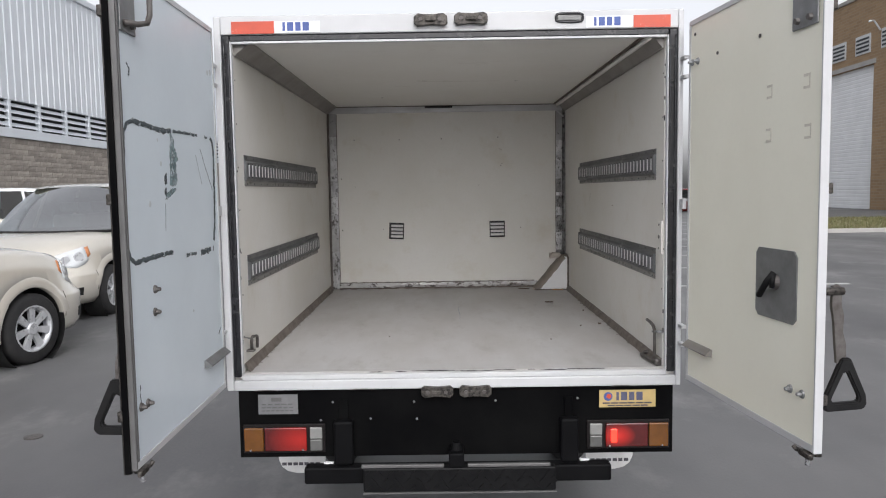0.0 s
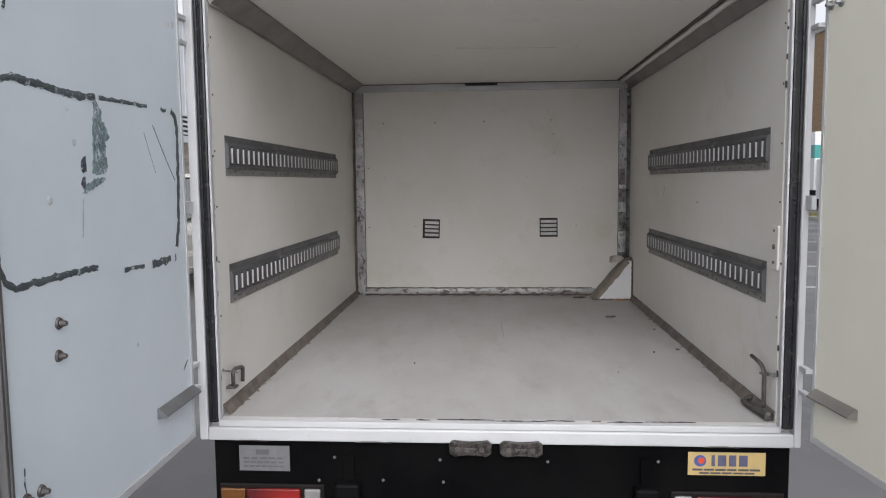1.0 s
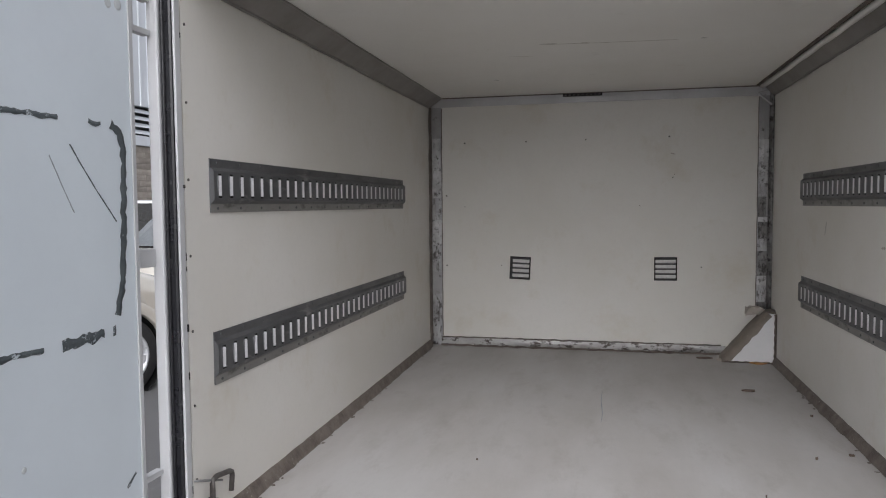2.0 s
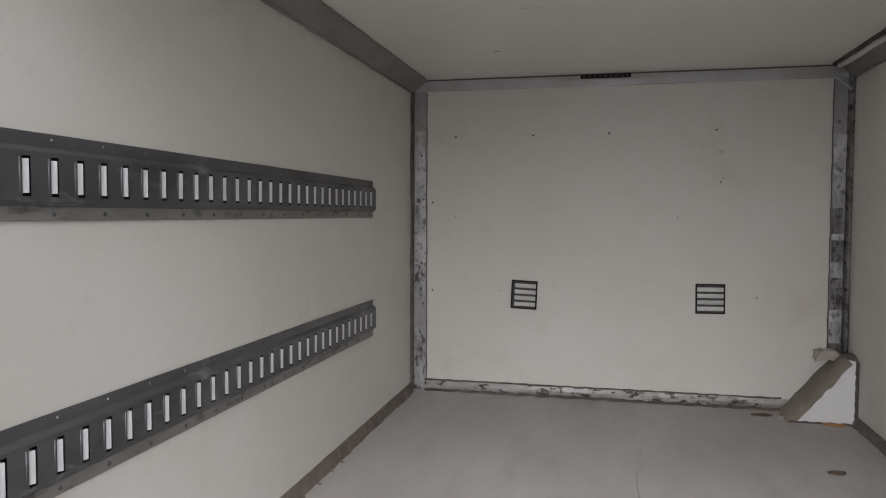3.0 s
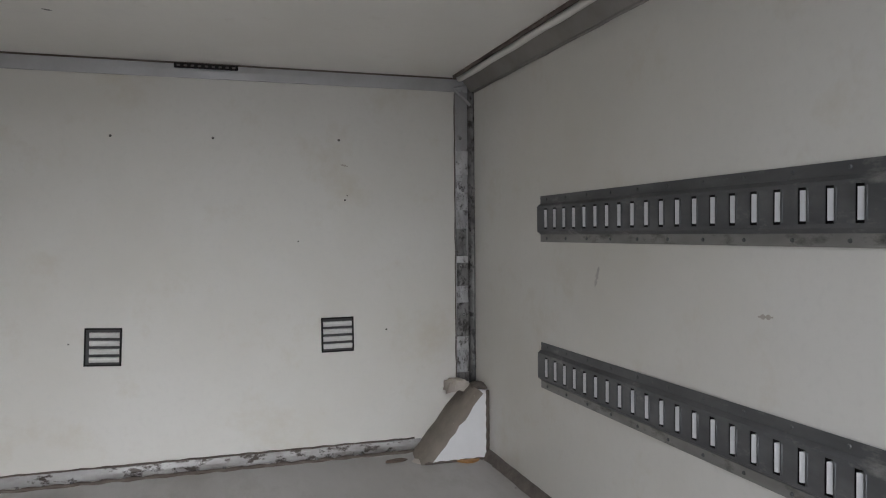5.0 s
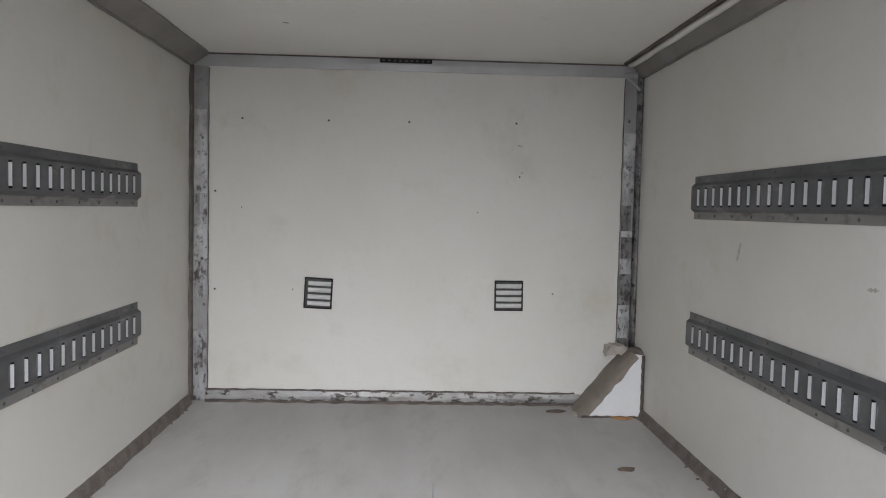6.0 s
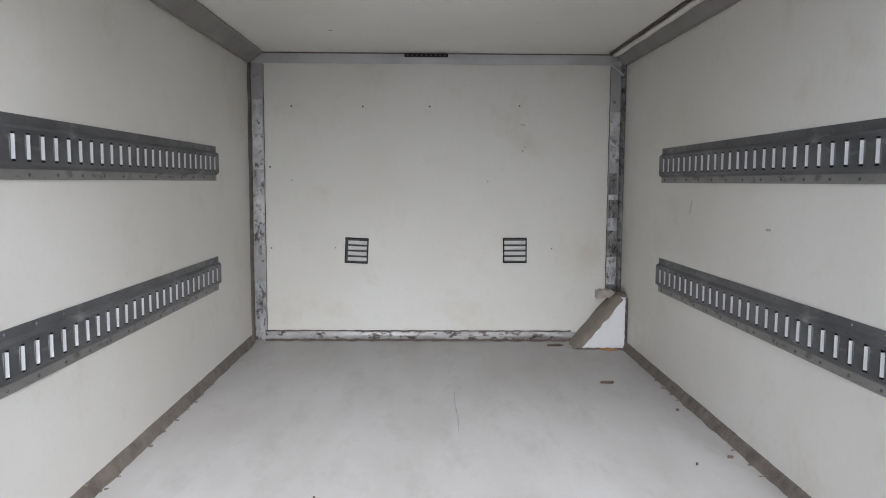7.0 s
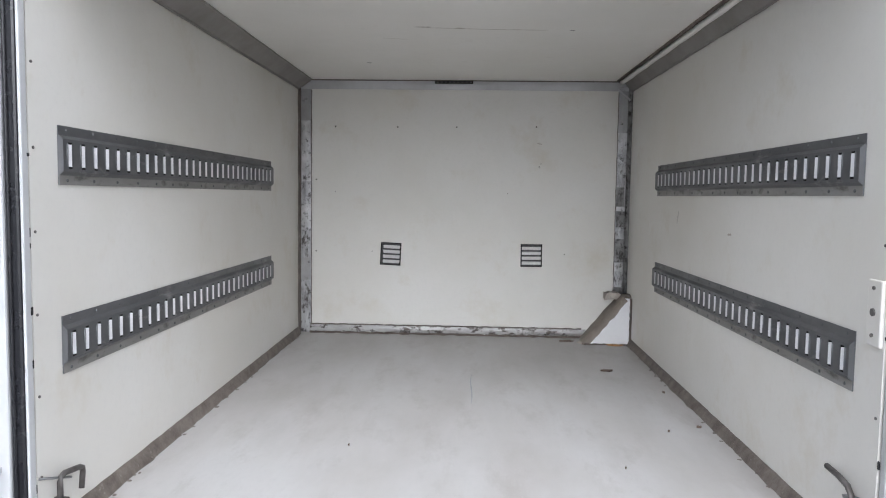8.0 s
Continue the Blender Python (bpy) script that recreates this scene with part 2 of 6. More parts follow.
WHITE_STICKER = material("white_sticker", (0.78, 0.79, 0.82), 0.4, tint=(0.70, 0.71, 0.73), amount=0.15, scale=15, fine=100, bump=0.03)
REFLECTOR = material("red_reflector", (0.55, 0.07, 0.03), 0.35, tint=(0.42, 0.06, 0.03), amount=0.25, scale=12, fine=120, bump=0.1, dirt=(0.50, 0.42, 0.38), dirt_from=0.62)
RUBBER = material("tyre_rubber", (0.016, 0.016, 0.017), 0.75, tint=(0.028, 0.027, 0.026), amount=0.3, scale=9, fine=80, bump=0.3)
ALLOY = material("alloy", (0.60, 0.61, 0.63), 0.3, 0.3, tint=(0.42, 0.43, 0.44), amount=0.25, scale=10, fine=90, bump=0.05)
MUDFLAP = material("white_mudflap", (0.68, 0.68, 0.68), 0.5, tint=(0.52, 0.51, 0.50), amount=0.2, scale=9, fine=90, bump=0.1)
PAINT_BEIGE = material("beige_car_paint", (0.66, 0.625, 0.555), 0.22, 0.25, tint=(0.62, 0.585, 0.515), amount=0.06, scale=3, fine=300, bump=0.0)
PAINT_WHITE = material("white_car_paint", (0.80, 0.81, 0.82), 0.2, 0.0, tint=(0.78, 0.79, 0.80), amount=0.05, scale=3, fine=300, bump=0.0)
PAINT_RED = material("red_car_paint", (0.20, 0.02, 0.02), 0.2, 0.2, tint=(0.17, 0.018, 0.018), amount=0.06, scale=3, fine=300, bump=0.0)
for m_ in (PAINT_BEIGE, PAINT_WHITE, PAINT_RED):
    m_.node_tree.nodes["Principled BSDF"].inputs["Coat Weight"].default_value = 0.7
SEAT_CLOTH = material("grey_cloth", (0.24, 0.24, 0.23), 0.9, amount=0.3, scale=9, fine=120, bump=0.3)


def pane_material(name, tint, shine):
    """Thin glass: clear with a reflecting skin."""
    m = bpy.data.materials.new(name)
    m.use_nodes = True
    n, l = m.node_tree.nodes, m.node_tree.links
    n.remove(n["Principled BSDF"])
    tr, gl, fr, mx, mr = n.new("ShaderNodeBsdfTransparent"), n.new("ShaderNodeBsdfGlossy"), n.new("ShaderNodeLayerWeight"), n.new("ShaderNodeMixShader"), n.new("ShaderNodeMapRange")
    tr.inputs["Color"].default_value = (*tint, 1)
    gl.inputs["Roughness"].default_value = 0.03
    fr.inputs["Blend"].default_value = 0.5
    mr.inputs["To Min"].default_value, mr.inputs["To Max"].default_value = shine, 0.9
    l.new(fr.outputs["Facing"], mr.inputs["Value"])
    pw = n.new("ShaderNodeMath")
    pw.operation = "POWER"
    pw.inputs[1].default_value = 2.2
    l.new(mr.outputs[0], pw.inputs[0])
    l.new(pw.outputs[0], mx.inputs[0])
    l.new(tr.outputs[0], mx.inputs[1])
    l.new(gl.outputs[0], mx.inputs[2])
    l.new(mx.outputs[0], n["Material Output"].inputs["Surface"])
    return m


CAR_GLASS = pane_material("car_glass", (0.66, 0.79, 0.78), 0.80)
SIDE_GLASS = pane_material("side_glass", (0.10, 0.12, 0.12), 0.10)
HEADLAMP = glass_material("headlamp_glass", (0.66, 0.68, 0.69))
ASPHALT = material("asphalt", (0.150, 0.149, 0.150), 0.6, tint=(0.070, 0.070, 0.073), amount=0.4, scale=0.45, fine=55, bump=0.35, stretch=(1.0, 0.6, 1.0), dirt=(0.21, 0.208, 0.204), dirt_from=0.54, dirt_span=0.2)
CONCRETE = material("kerb_concrete", (0.38, 0.37, 0.35), 0.85, tint=(0.29, 0.28, 0.265), amount=0.3, scale=1.5, fine=40, bump=0.3)
CLADDING = material("white_cladding", (0.74, 0.78, 0.82), 0.45, 0.0, tint=(0.64, 0.68, 0.725), amount=0.12, scale=0.4, fine=12, bump=0.03)
LOUVRE_DARK = material("louvre_void", (0.05, 0.055, 0.06), 0.8)
ROLLER = material("roller_door_paint", (0.78, 0.79, 0.80), 0.45, tint=(0.68, 0.69, 0.70), amount=0.15, scale=0.8, fine=14, bump=0.05)
TEAL = material("teal_paint", (0.06, 0.30, 0.28), 0.35, amount=0.1, scale=1.0)
ROAD_PAINT = material("road_paint", (0.45, 0.45, 0.44), 0.7, tint=(0.28, 0.28, 0.275), amount=0.35, scale=2.0, fine=40, bump=0.2)
GRASS = material("grass", (0.13, 0.135, 0.055), 0.9, tint=(0.19, 0.165, 0.085), amount=0.4, scale=1.3, fine=30, bump=0.4)
# near-black of wheel wells and seams, also the shade painted inside the rails
WELL_AND_SHADE_DARK = material("wheel_well_and_shade", (0.008, 0.008, 0.008), 0.9)


def masonry(name, a, c, mortar, w, h):
    """Coursed masonry on a far wall, in metres."""
    m = material(name, a, 0.85, amount=0.25, scale=1.2, fine=30, bump=0.0)
    n, l = m.node_tree.nodes, m.node_tree.links
    b = n["Principled BSDF"]
    co = n.new("ShaderNodeTexCoord")
    sp, mp = n.new("ShaderNodeSeparateXYZ"), n.new("ShaderNodeCombineXYZ")
    l.new(co.outputs["Object"], sp.inputs[0])
    l.new(sp.outputs["Y"], mp.inputs["X"])
    l.new(sp.outputs["Z"], mp.inputs["Y"])
    br = n.new("ShaderNodeTexBrick")
    br.inputs["Color1"].default_value, br.inputs["Color2"].default_value, br.inputs["Mortar"].default_value = (*a, 1), (*c, 1), (*mortar, 1)
    br.inputs["Scale"].default_value, br.inputs["Brick Width"].default_value, br.inputs["Row Height"].default_value = 1.0, w, h
    br.inputs["Mortar Size"].default_value = 0.02
    l.new(mp.outputs[0], br.inputs["Vector"])
    stain = b.inputs["Base Color"].links[0].from_socket
    mx = n.new("ShaderNodeMix")
    mx.data_type, mx.blend_type = "RGBA", "MIX"
    mx.inputs["Factor"].default_value = 0.6
    l.new(stain, mx.inputs[6])
    l.new(br.outputs["Color"], mx.inputs[7])
    l.new(mx.outputs[2], b.inputs["Base Color"])
    bp = n.new("ShaderNodeBump")
    bp.invert = True
    bp.inputs["Strength"].default_value, bp.inputs["Distance"].default_value = 0.6, 0.01
    l.new(br.outputs["Fac"], bp.inputs["Height"])
    l.new(bp.outputs[0], b.inputs["Normal"])
    return m


BLOCK = masonry("grey_block", (0.36, 0.325, 0.29), (0.28, 0.25, 0.22), (0.20, 0.18, 0.16), 0.8, 0.2)
BLOCK_FACE = material("split_block", (0.37, 0.335, 0.295), 0.9, tint=(0.27, 0.24, 0.21), amount=0.3, scale=3.5, fine=22, bump=0.8, per=0.2)
BRICK = masonry("tan_brick", (0.32, 0.215, 0.122), (0.23, 0.150, 0.085), (0.29, 0.225, 0.155), 0.5, 0.16)


# ---- mesh helpers ----
def box(bm, x0, x1, y0, y1, z0, z1, bevel=0.0):
    vs = [bm.verts.new((x, y, z)) for x in (x0, x1) for y in (y0, y1) for z in (z0, z1)]
    fs = [bm.faces.new([vs[i] for i in f]) for f in ((0, 1, 3, 2), (4, 6, 7, 5), (0, 4, 5, 1), (2, 3, 7, 6), (0, 2, 6, 4), (1, 5, 7, 3))]
    if bevel:
        edges = list({e for f in fs for e in f.edges})
        bmesh.ops.bevel(bm, geom=edges, offset=bevel, segments=2, affect="EDGES", profile=0.5)
    return bm


def prism(bm, outline, depth, m=Matrix()):
    """A flat outline in local x and z, thickened along local y by depth, placed by m."""
    front = [bm.verts.new(m @ Vector((x, 0, z))) for x, z in outline]
    back = [bm.verts.new(m @ Vector((x, depth, z))) for x, z in outline]
    bm.faces.new(front)
    bm.faces.new(back[::-1])
    k = len(outline)
    for i in range(k):
        bm.faces.new((front[i], back[i], back[(i + 1) % k], front[(i + 1) % k]))
    return bm


def tube(bm, points, r, sides=8, closed=False):
    """A round bar along points."""
    pts = [Vector(p) for p in points]
    rings = []
    k = len(pts)
    for i, p in enumerate(pts):
        a = pts[(i - 1) % k] if closed or i else p
        c = pts[(i + 1) % k] if closed or i < k - 1 else p
        d = (c - a).normalized()
        side = d.cross(Vector((0.13, 0.31, 0.94))).normalized()
        up = side.cross(d)
        rings.append([bm.verts.new(p + r * (math.cos(2 * math.pi * j / sides) * side + math.sin(2 * math.pi * j / sides) * up)) for j in range(sides)])
    for i in range(k if closed else k - 1):
        a, c = rings[i], rings[(i + 1) % k]
        for j in range(sides):
            bm.faces.new((a[j], a[(j + 1) % sides], c[(j + 1) % sides], c[j]))
    if not closed:
        bm.faces.new(rings[0][::-1])
        bm.faces.new(rings[-1])
    return bm


def disc(bm, centre, axis, r, h, sides=14, r2=None):
    """A short cylinder or cone from centre along axis."""
    a = Vector(axis).normalized()
    u = a.orthogonal().normalized()
    v = a.cross(u)
    c = Vector(centre)
    r2 = r if r2 is None else r2
    lo = [bm.verts.new(c + r * (math.cos(2 * math.pi * j / sides) * u + math.sin(2 * math.pi * j / sides) * v)) for j in range(sides)]
    hi = [bm.verts.new(c + h * a + r2 * (math.cos(2 * math.pi * j / sides) * u + math.sin(2 * math.pi * j / sides) * v)) for j in range(sides)]
    bm.faces.new(lo[::-1])
    bm.faces.new(hi)
    for j in range(sides):
        bm.faces.new((lo[j], lo[(j + 1) % sides], hi[(j + 1) % sides], hi[j]))
    return bm


def finish(bm, smooth=False):
    bmesh.ops.recalc_face_normals(bm, faces=bm.faces)
    if smooth:
        for f in bm.faces:
            f.smooth = True


def part(name, bm, mat, parent=None, label="", smooth=False):
    """Links a bmesh as one mesh object, under a thing or a part."""
    finish(bm, smooth)
    me = bpy.data.meshes.new(name)
    bm.to_mesh(me)
    bm.free()
    me.materials.append(mat)
    ob = new(name, me)
    ob.parent = parent
    if label:
        tagged(ob, label)
    return ob


def thing(name, label, category, group="", kind=""):
    return tagged(new(name), label, category, group, kind)


def B():
    return bmesh.new()


def shared(name, mesh_ob, m, parent):
    """Another object on the same mesh, at m."""
    ob = new(name, mesh_ob.data)
    ob.parent = parent
    ob.matrix_basis = m
    return ob


def set_over(before, m, only=lambda ob: True):
    """Moves what the truck has gained since before (a set of its parts) by m."""
    for ob in truck.children:
        if ob not in before and only(ob):
            ob.matrix_basis = m @ ob.matrix_basis


# ---- ground ----
bm = B()
box(bm, -500, 500, -500, 500, -0.4, 0.0)
tagged(part("ground", bm, ASPHALT), "grey worn asphalt yard, slightly damp", "ground", kind="structure")

# ---- the truck's cargo box ----
XW, YB, ZC = 0.835, 2.270, 2.217
# the box is slightly out of square: the right wall closes in towards the front, the tail sits a little to the right
RIGHT_WALL = pose(0.835, 1.17, 0, 0, 0, 0.68) @ pose(-0.835, -1.17, 0)
REAR, TAIL = pose(0.009, 0, 0), pose(0.014, 0, -0.005)
truck = thing("box_truck", "small white insulated box truck with both rear doors open", "truck")

def floor_z(y):
    """The cargo floor rises slightly towards the front wall."""
    return 0.906 + 0.0125 * y


bm = B()
prism(bm, [(0.0148, 0.852), (2.27, 0.852), (2.27, floor_z(2.27)), (0.0148, floor_z(0.0148))], 1.6945, Matrix(((0, 1, 0, -0.8345), (1, 0, 0, 0), (0, 0, 1, 0), (0, 0, 0, 1))))
part("cargo_floor", bm, FLOOR, truck, "scuffed pale grey cargo floor")
for s in (-1, 1):
    bm = B()
    x0, x1 = sorted((s * XW, s * 0.885))
    box(bm, x0, x1, 0.02, 2.33, 0.85, 2.28)
    wall = part("side_wall", bm, PANEL, truck, "cream insulated side wall panel")
    if s > 0:
        wall.matrix_basis = RIGHT_WALL
part("front_wall", box(B(), -XW + 0.001, XW + 0.010, YB, 2.325, 0.851, 2.279), PANEL, truck, "cream insulated front wall with two vents")
part("ceiling_panel", box(B(), -XW + 0.001, XW + 0.030, 0.021, YB - 0.001, ZC, 2.27), CEILING, truck, "cream insulated ceiling panel")
part("roof", box(B(), -0.892, 0.908, 0.019, 2.34, 2.2825, 2.306, 0.008), WHITE, truck, "white roof skin")

# rear frame: uprights, seals, header and sill
before = set(truck.children)
FRAME = {-1: (0.880, 0.908), 1: (0.883, 0.904)}
for s, (xi, xo) in FRAME.items():
    x0, x1 = sorted((s * xi, s * xo))
    part("rear_upright", box(B(), x0, x1, -0.012, 0.018, 0.838, 2.307, 0.005), WHITE, truck, "white painted rear frame upright")
    x0, x1 = sorted((s * 0.8495, s * (xi - 0.0005)))
    part("door_seal", box(B(), x0, x1, -0.008, 0.017, 0.8915, 2.235, 0.006), SEAL, truck, "glossy black rubber door seal")
    bm = tube(B(), [(s * (xi - 0.010), -0.010, 0.905 + 1.305 * i / 30) for i in range(31)], 0.0042, 8)
    part("seal_bead", bm, SEAL, truck, "rounded bead of the black seal", True)
    x0, x1 = sorted((s * 0.8425, s * 0.849))
    part("jamb_strip", box(B(), x0, x1, -0.006, 0.0145, 0.8995, 2.212, 0.002), WHITE, truck, "thin white jamb strip with flaking paint")
part("rear_header", box(B(), -0.8795, 0.8825, -0.012, 0.018, 2.236, 2.307, 0.004), WHITE, truck, "white painted rear header")
part("door_seal", box(B(), -0.8485, 0.8485, -0.003, 0.018, 2.213, 2.2355, 0.003), SEAL, truck, "black rubber header seal")
part("jamb_strip", box(B(), -0.8420, 0.8420, -0.002, 0.019, 2.2035, 2.2125, 0.002), WHITE, truck, "thin white header strip")
part("rear_sill", box(B(), -0.8795, 0.8825, -0.014, 0.018, 0.838, 0.879, 0.005), WHITE, truck, "white painted rear sill with chipped edge")
part("sill_lip", box(B(), -0.8485, 0.8485, -0.006, 0.0143, 0.8795, 0.8990, 0.003), WHITE, truck, "white folded sill lip")
rnd = random.Random(3)
x = -0.34
while x < 0.60:
    w = rnd.choice((0.025, 0.05, 0.09, 0.16)) * rnd.uniform(0.8, 1.3)
    n = max(3, int(w / 0.012))
    z0 = 0.9020 + rnd.uniform(-0.001, 0.002)
    low = [(x + w * i / n, z0 + rnd.uniform(-0.0006, 0.0006)) for i in range(n + 1)]
    high = [(a, z0 + 0.0006 + rnd.uniform(0.0008, 0.0032) * math.sin(math.pi * (0.1 + 0.8 * i / n))) for i, (a, z) in enumerate(low)]
    part("sill_crack", prism(B(), low + high[::-1], 0.003, pose(0, 0.0122 + rnd.uniform(-0.0015, 0.0), 0)), SEAL, truck)
    x += w + rnd.choice((-0.005, 0.004, 0.02, 0.05))
for k in range(3):
    bm = B()
    x = (-0.80, -0.42, 0.62)[k]
    prism(bm, [(x, 0.8375), (x + 0.05, 0.8385), (x + 0.11, 0.8375), (x + 0.07, 0.842), (x + 0.02, 0.8415)], 0.002, pose(0, -0.0160, 0))
    part("paint_chip", bm, DARK_STEEL, truck)
set_over(before, REAR)

# corner posts and trims on the front wall
def lumpy_strip(name, length, width, depth, mat, m, parent, label, seed, step=0.05, jitter=0.002):
    """A dented metal strip: along local x, width on local z, proud along local -y."""
    rnd = random.Random(seed)
    bm = B()
    n = max(2, int(length / step))
    rows = []
    for i in range(n + 1):
        x = length * i / n
        j = lambda: rnd.uniform(-jitter, jitter)
        prof = [(0, -0.0005), (0.0 + j(), -depth + j() * 0.4), (width * 0.5, -depth * 1.15 + j() * 0.6), (width + j(), -depth + j() * 0.4), (width, -0.0005)]
        rows.append([bm.verts.new(m @ Vector((x, y, z))) for z, y in prof])
    for a, c in zip(rows, rows[1:]):
        for k in range(4):
            bm.faces.new((a[k], a[k + 1], c[k + 1], c[k]))
    bm.faces.new(rows[0])
    bm.faces.new(rows[-1][::-1])
    return part(name, bm, mat, parent, label)


up = pose(0, 0, 0, 0, -90, 0)
def corner_post(x, width, z0, z1, pieces, seed, label):
    """A flat backing strip with the metal plates that patch it from top to bottom; x: its right edge."""
    post = lumpy_strip("corner_post", z1 - z0, width, 0.005, ALU_DULL, pose(x, YB, z0) @ up, truck, label, seed, 0.06, 0.0008)
    rnd = random.Random(seed)
    for za, zb, mat, inset in pieces:
        lumpy_strip("post_plate", zb - za - 0.0015, width - 0.002 - inset, 0.0075 + rnd.uniform(0, 0.002), mat, pose(x - 0.001 - rnd.uniform(0, inset), YB - 0.0012, za + 0.0007) @ up, post, "", seed + int(za * 100), 0.03, 0.0013)


corner_post(-0.771, 0.052, 0.937, 2.205, ((0.940, 1.067, ALU, 0.004), (1.067, 1.207, ALU, 0.002), (1.207, 1.322, ALU_DULL, 0.001), (1.322, 1.464, ALU, 0.003), (1.464, 1.595, ALU_PALE, 0.001), (1.595, 1.708, ALU, 0.003), (1.708, 1.861, ALU_PALE, 0.004), (1.861, 2.013, ALU_PALE, 0.006)), 1, "bare aluminium corner post patched with dented plates")
corner_post(0.803, 0.045, 1.165, 2.185, ((1.165, 1.200, ALU_BLACKENED, 0.002), (1.200, 1.278, ALU, 0.001), (1.278, 1.324, ALU_PALE, 0.002), (1.324, 1.442, ALU_BLACKENED, 0.001), (1.442, 1.499, ALU, 0.002), (1.499, 1.580, ALU_BLACKENED, 0.003), (1.580, 1.603, ALU_PALE, 0.003), (1.603, 1.699, ALU_BLACKENED, 0.007), (1.699, 1.762, ALU, 0.002), (1.762, 1.883, ALU_STAINED, 0.001), (1.883, 1.967, ALU_PALE, 0.001)), 2, "bare aluminium corner post with black stains and pale patches")
# sealed chamfers between the posts and the side walls
for xa, xb, z0, mat, label in ((-0.8228, -0.8344, 0.936, TRIM, "grimy brown sealant chamfer beside the post"), (0.8034, 0.8218, 1.160, ALU_BLACKENED, "blackened metal chamfer strip beside the post")):
    rnd = random.Random(int(xa * 1000))
    bm, rows = B(), []
    for i in range(27):
        z = z0 + (2.205 - z0) * i / 26
        k = rnd.uniform(-0.0012, 0.0012)
        rows.append([bm.verts.new((xa, YB - 0.0005, z)), bm.verts.new((xa + k, YB - 0.007, z)), bm.verts.new(((xa + xb) / 2, YB - 0.016 + k, z)), bm.verts.new((xb + k, YB - 0.024 + 2 * k, z)), bm.verts.new((xb, YB - 0.0005, z))])
    for a, c in zip(rows, rows[1:]):
        for k in range(4):
            bm.faces.new((a[k], a[k + 1], c[k + 1], c[k]))
    bm.faces.new(rows[0])
    bm.faces.new(rows[-1][::-1])
    part("corner_sealant", bm, mat, truck, label, True)
lumpy_strip("top_trim", 1.668, 0.046, 0.006, ALU_CLEAN, pose(-0.834, YB, 2.170), truck, "aluminium trim under the ceiling", 3, 0.12, 0.0012)
tube_bm = tube(B(), [(-0.83, YB - 0.006, 2.2155), (0.83, YB - 0.006, 2.2155)], 0.004, 6)
part("trim_joint", tube_bm, CAULK_AND_SHADE, truck, "dark joint line above the trim")
lumpy_strip("bottom_trim", 1.40, 0.034, 0.008, ALU_KICK, pose(-0.776, YB, 0.946), truck, "dented bare aluminium kick strip", 4, 0.05, 0.0018)
# dark bead painted for the gap's shade and the black grime under the strip
bm = tube(B(), [(-0.776 + 1.38 * i / 40, YB - 0.013 + 0.0015 * math.sin(i * 2.1), 0.9405 + 0.0022 * math.sin(i * 3.3)) for i in range(41)], 0.0078, 6)
part("kick_sealant", bm, CAULK_AND_SHADE, truck, "dark line along the floor for gap shade and black grime", True)
bm = B()
rows = []
for i in range(57):
    x = -0.834 + 1.43 * i / 56
    k = 0.0015 * math.sin(i * 1.7) + 0.001 * math.sin(i * 4.1)
    rows.append([bm.verts.new((x, YB - 0.060 + 4 * k, floor_z(YB - 0.06) + 0.0004)), bm.verts.new((x, YB - 0.030, 0.9365 + k * 0.5)), bm.verts.new((x, YB - 0.014, 0.9395 + k)), bm.verts.new((x, YB - 0.0005, 0.9415))])
for a, d_ in zip(rows, rows[1:]):
    for k in range(3):
        bm.faces.new((a[k], a[k + 1], d_[k + 1], d_[k]))
part("floor_cove", bm, FLOOR, truck, "floor skin turned up at the front wall", True)
bm = B()
tube(bm, [(-0.776 + 1.38 * i / 40, YB - 0.004, 0.983 + 0.0015 * math.sin(i * 2.7)) for i in range(41)], 0.0035, 6)
part("kick_sealant", bm, CAULK_AND_SHADE, truck, "thin dark line above the kick strip", True)
rivet = None
for i in range(10):
    m = pose(-0.745 + 0.145 * i, YB - 0.0125, 0.946 + 0.003 * math.sin(i * 4))
    if rivet is None:
        rivet = part("rivet", disc(B(), (0, 0, 0), (0, -1, 0), 0.006, 0.004, 8, 0.003), BRIGHT, truck)
        rivet.matrix_basis = m
    else:
        shared("rivet", rivet, m, truck)
for i, z in enumerate((1.07, 1.30, 1.47, 1.73, 1.91)):
    shared("rivet", rivet, pose(-0.790 + 0.008 * (i % 2), YB - 0.0100, z), truck)
    shared("rivet", rivet, pose(0.775 + 0.008 * (i % 2), YB - 0.0100, z + 0.1), truck)
for x, z0 in ((-0.7700, 0.985), (0.7570, 1.18)):
    bm = tube(B(), [(x + 0.001 * math.sin(i * 2.3), YB - 0.002, z0 + (2.165 - z0) * i / 20) for i in range(21)], 0.0022, 6)
    part("post_joint", bm, CAULK_AND_SHADE, truck, "thin dark joint beside the corner post", True)
bm = B()
tube(bm, [(0.752, YB - 0.010, 2.180), (0.812, YB - 0.012, 2.125)], 0.005, 6)
tube(bm, [(0.752, YB - 0.010, 2.180), (0.828, YB - 0.012, 2.196)], 0.005, 6)
part("corner_gusset", bm, ALU_CLEAN, truck, "small folded aluminium corner gusset")

before = set(truck.children)
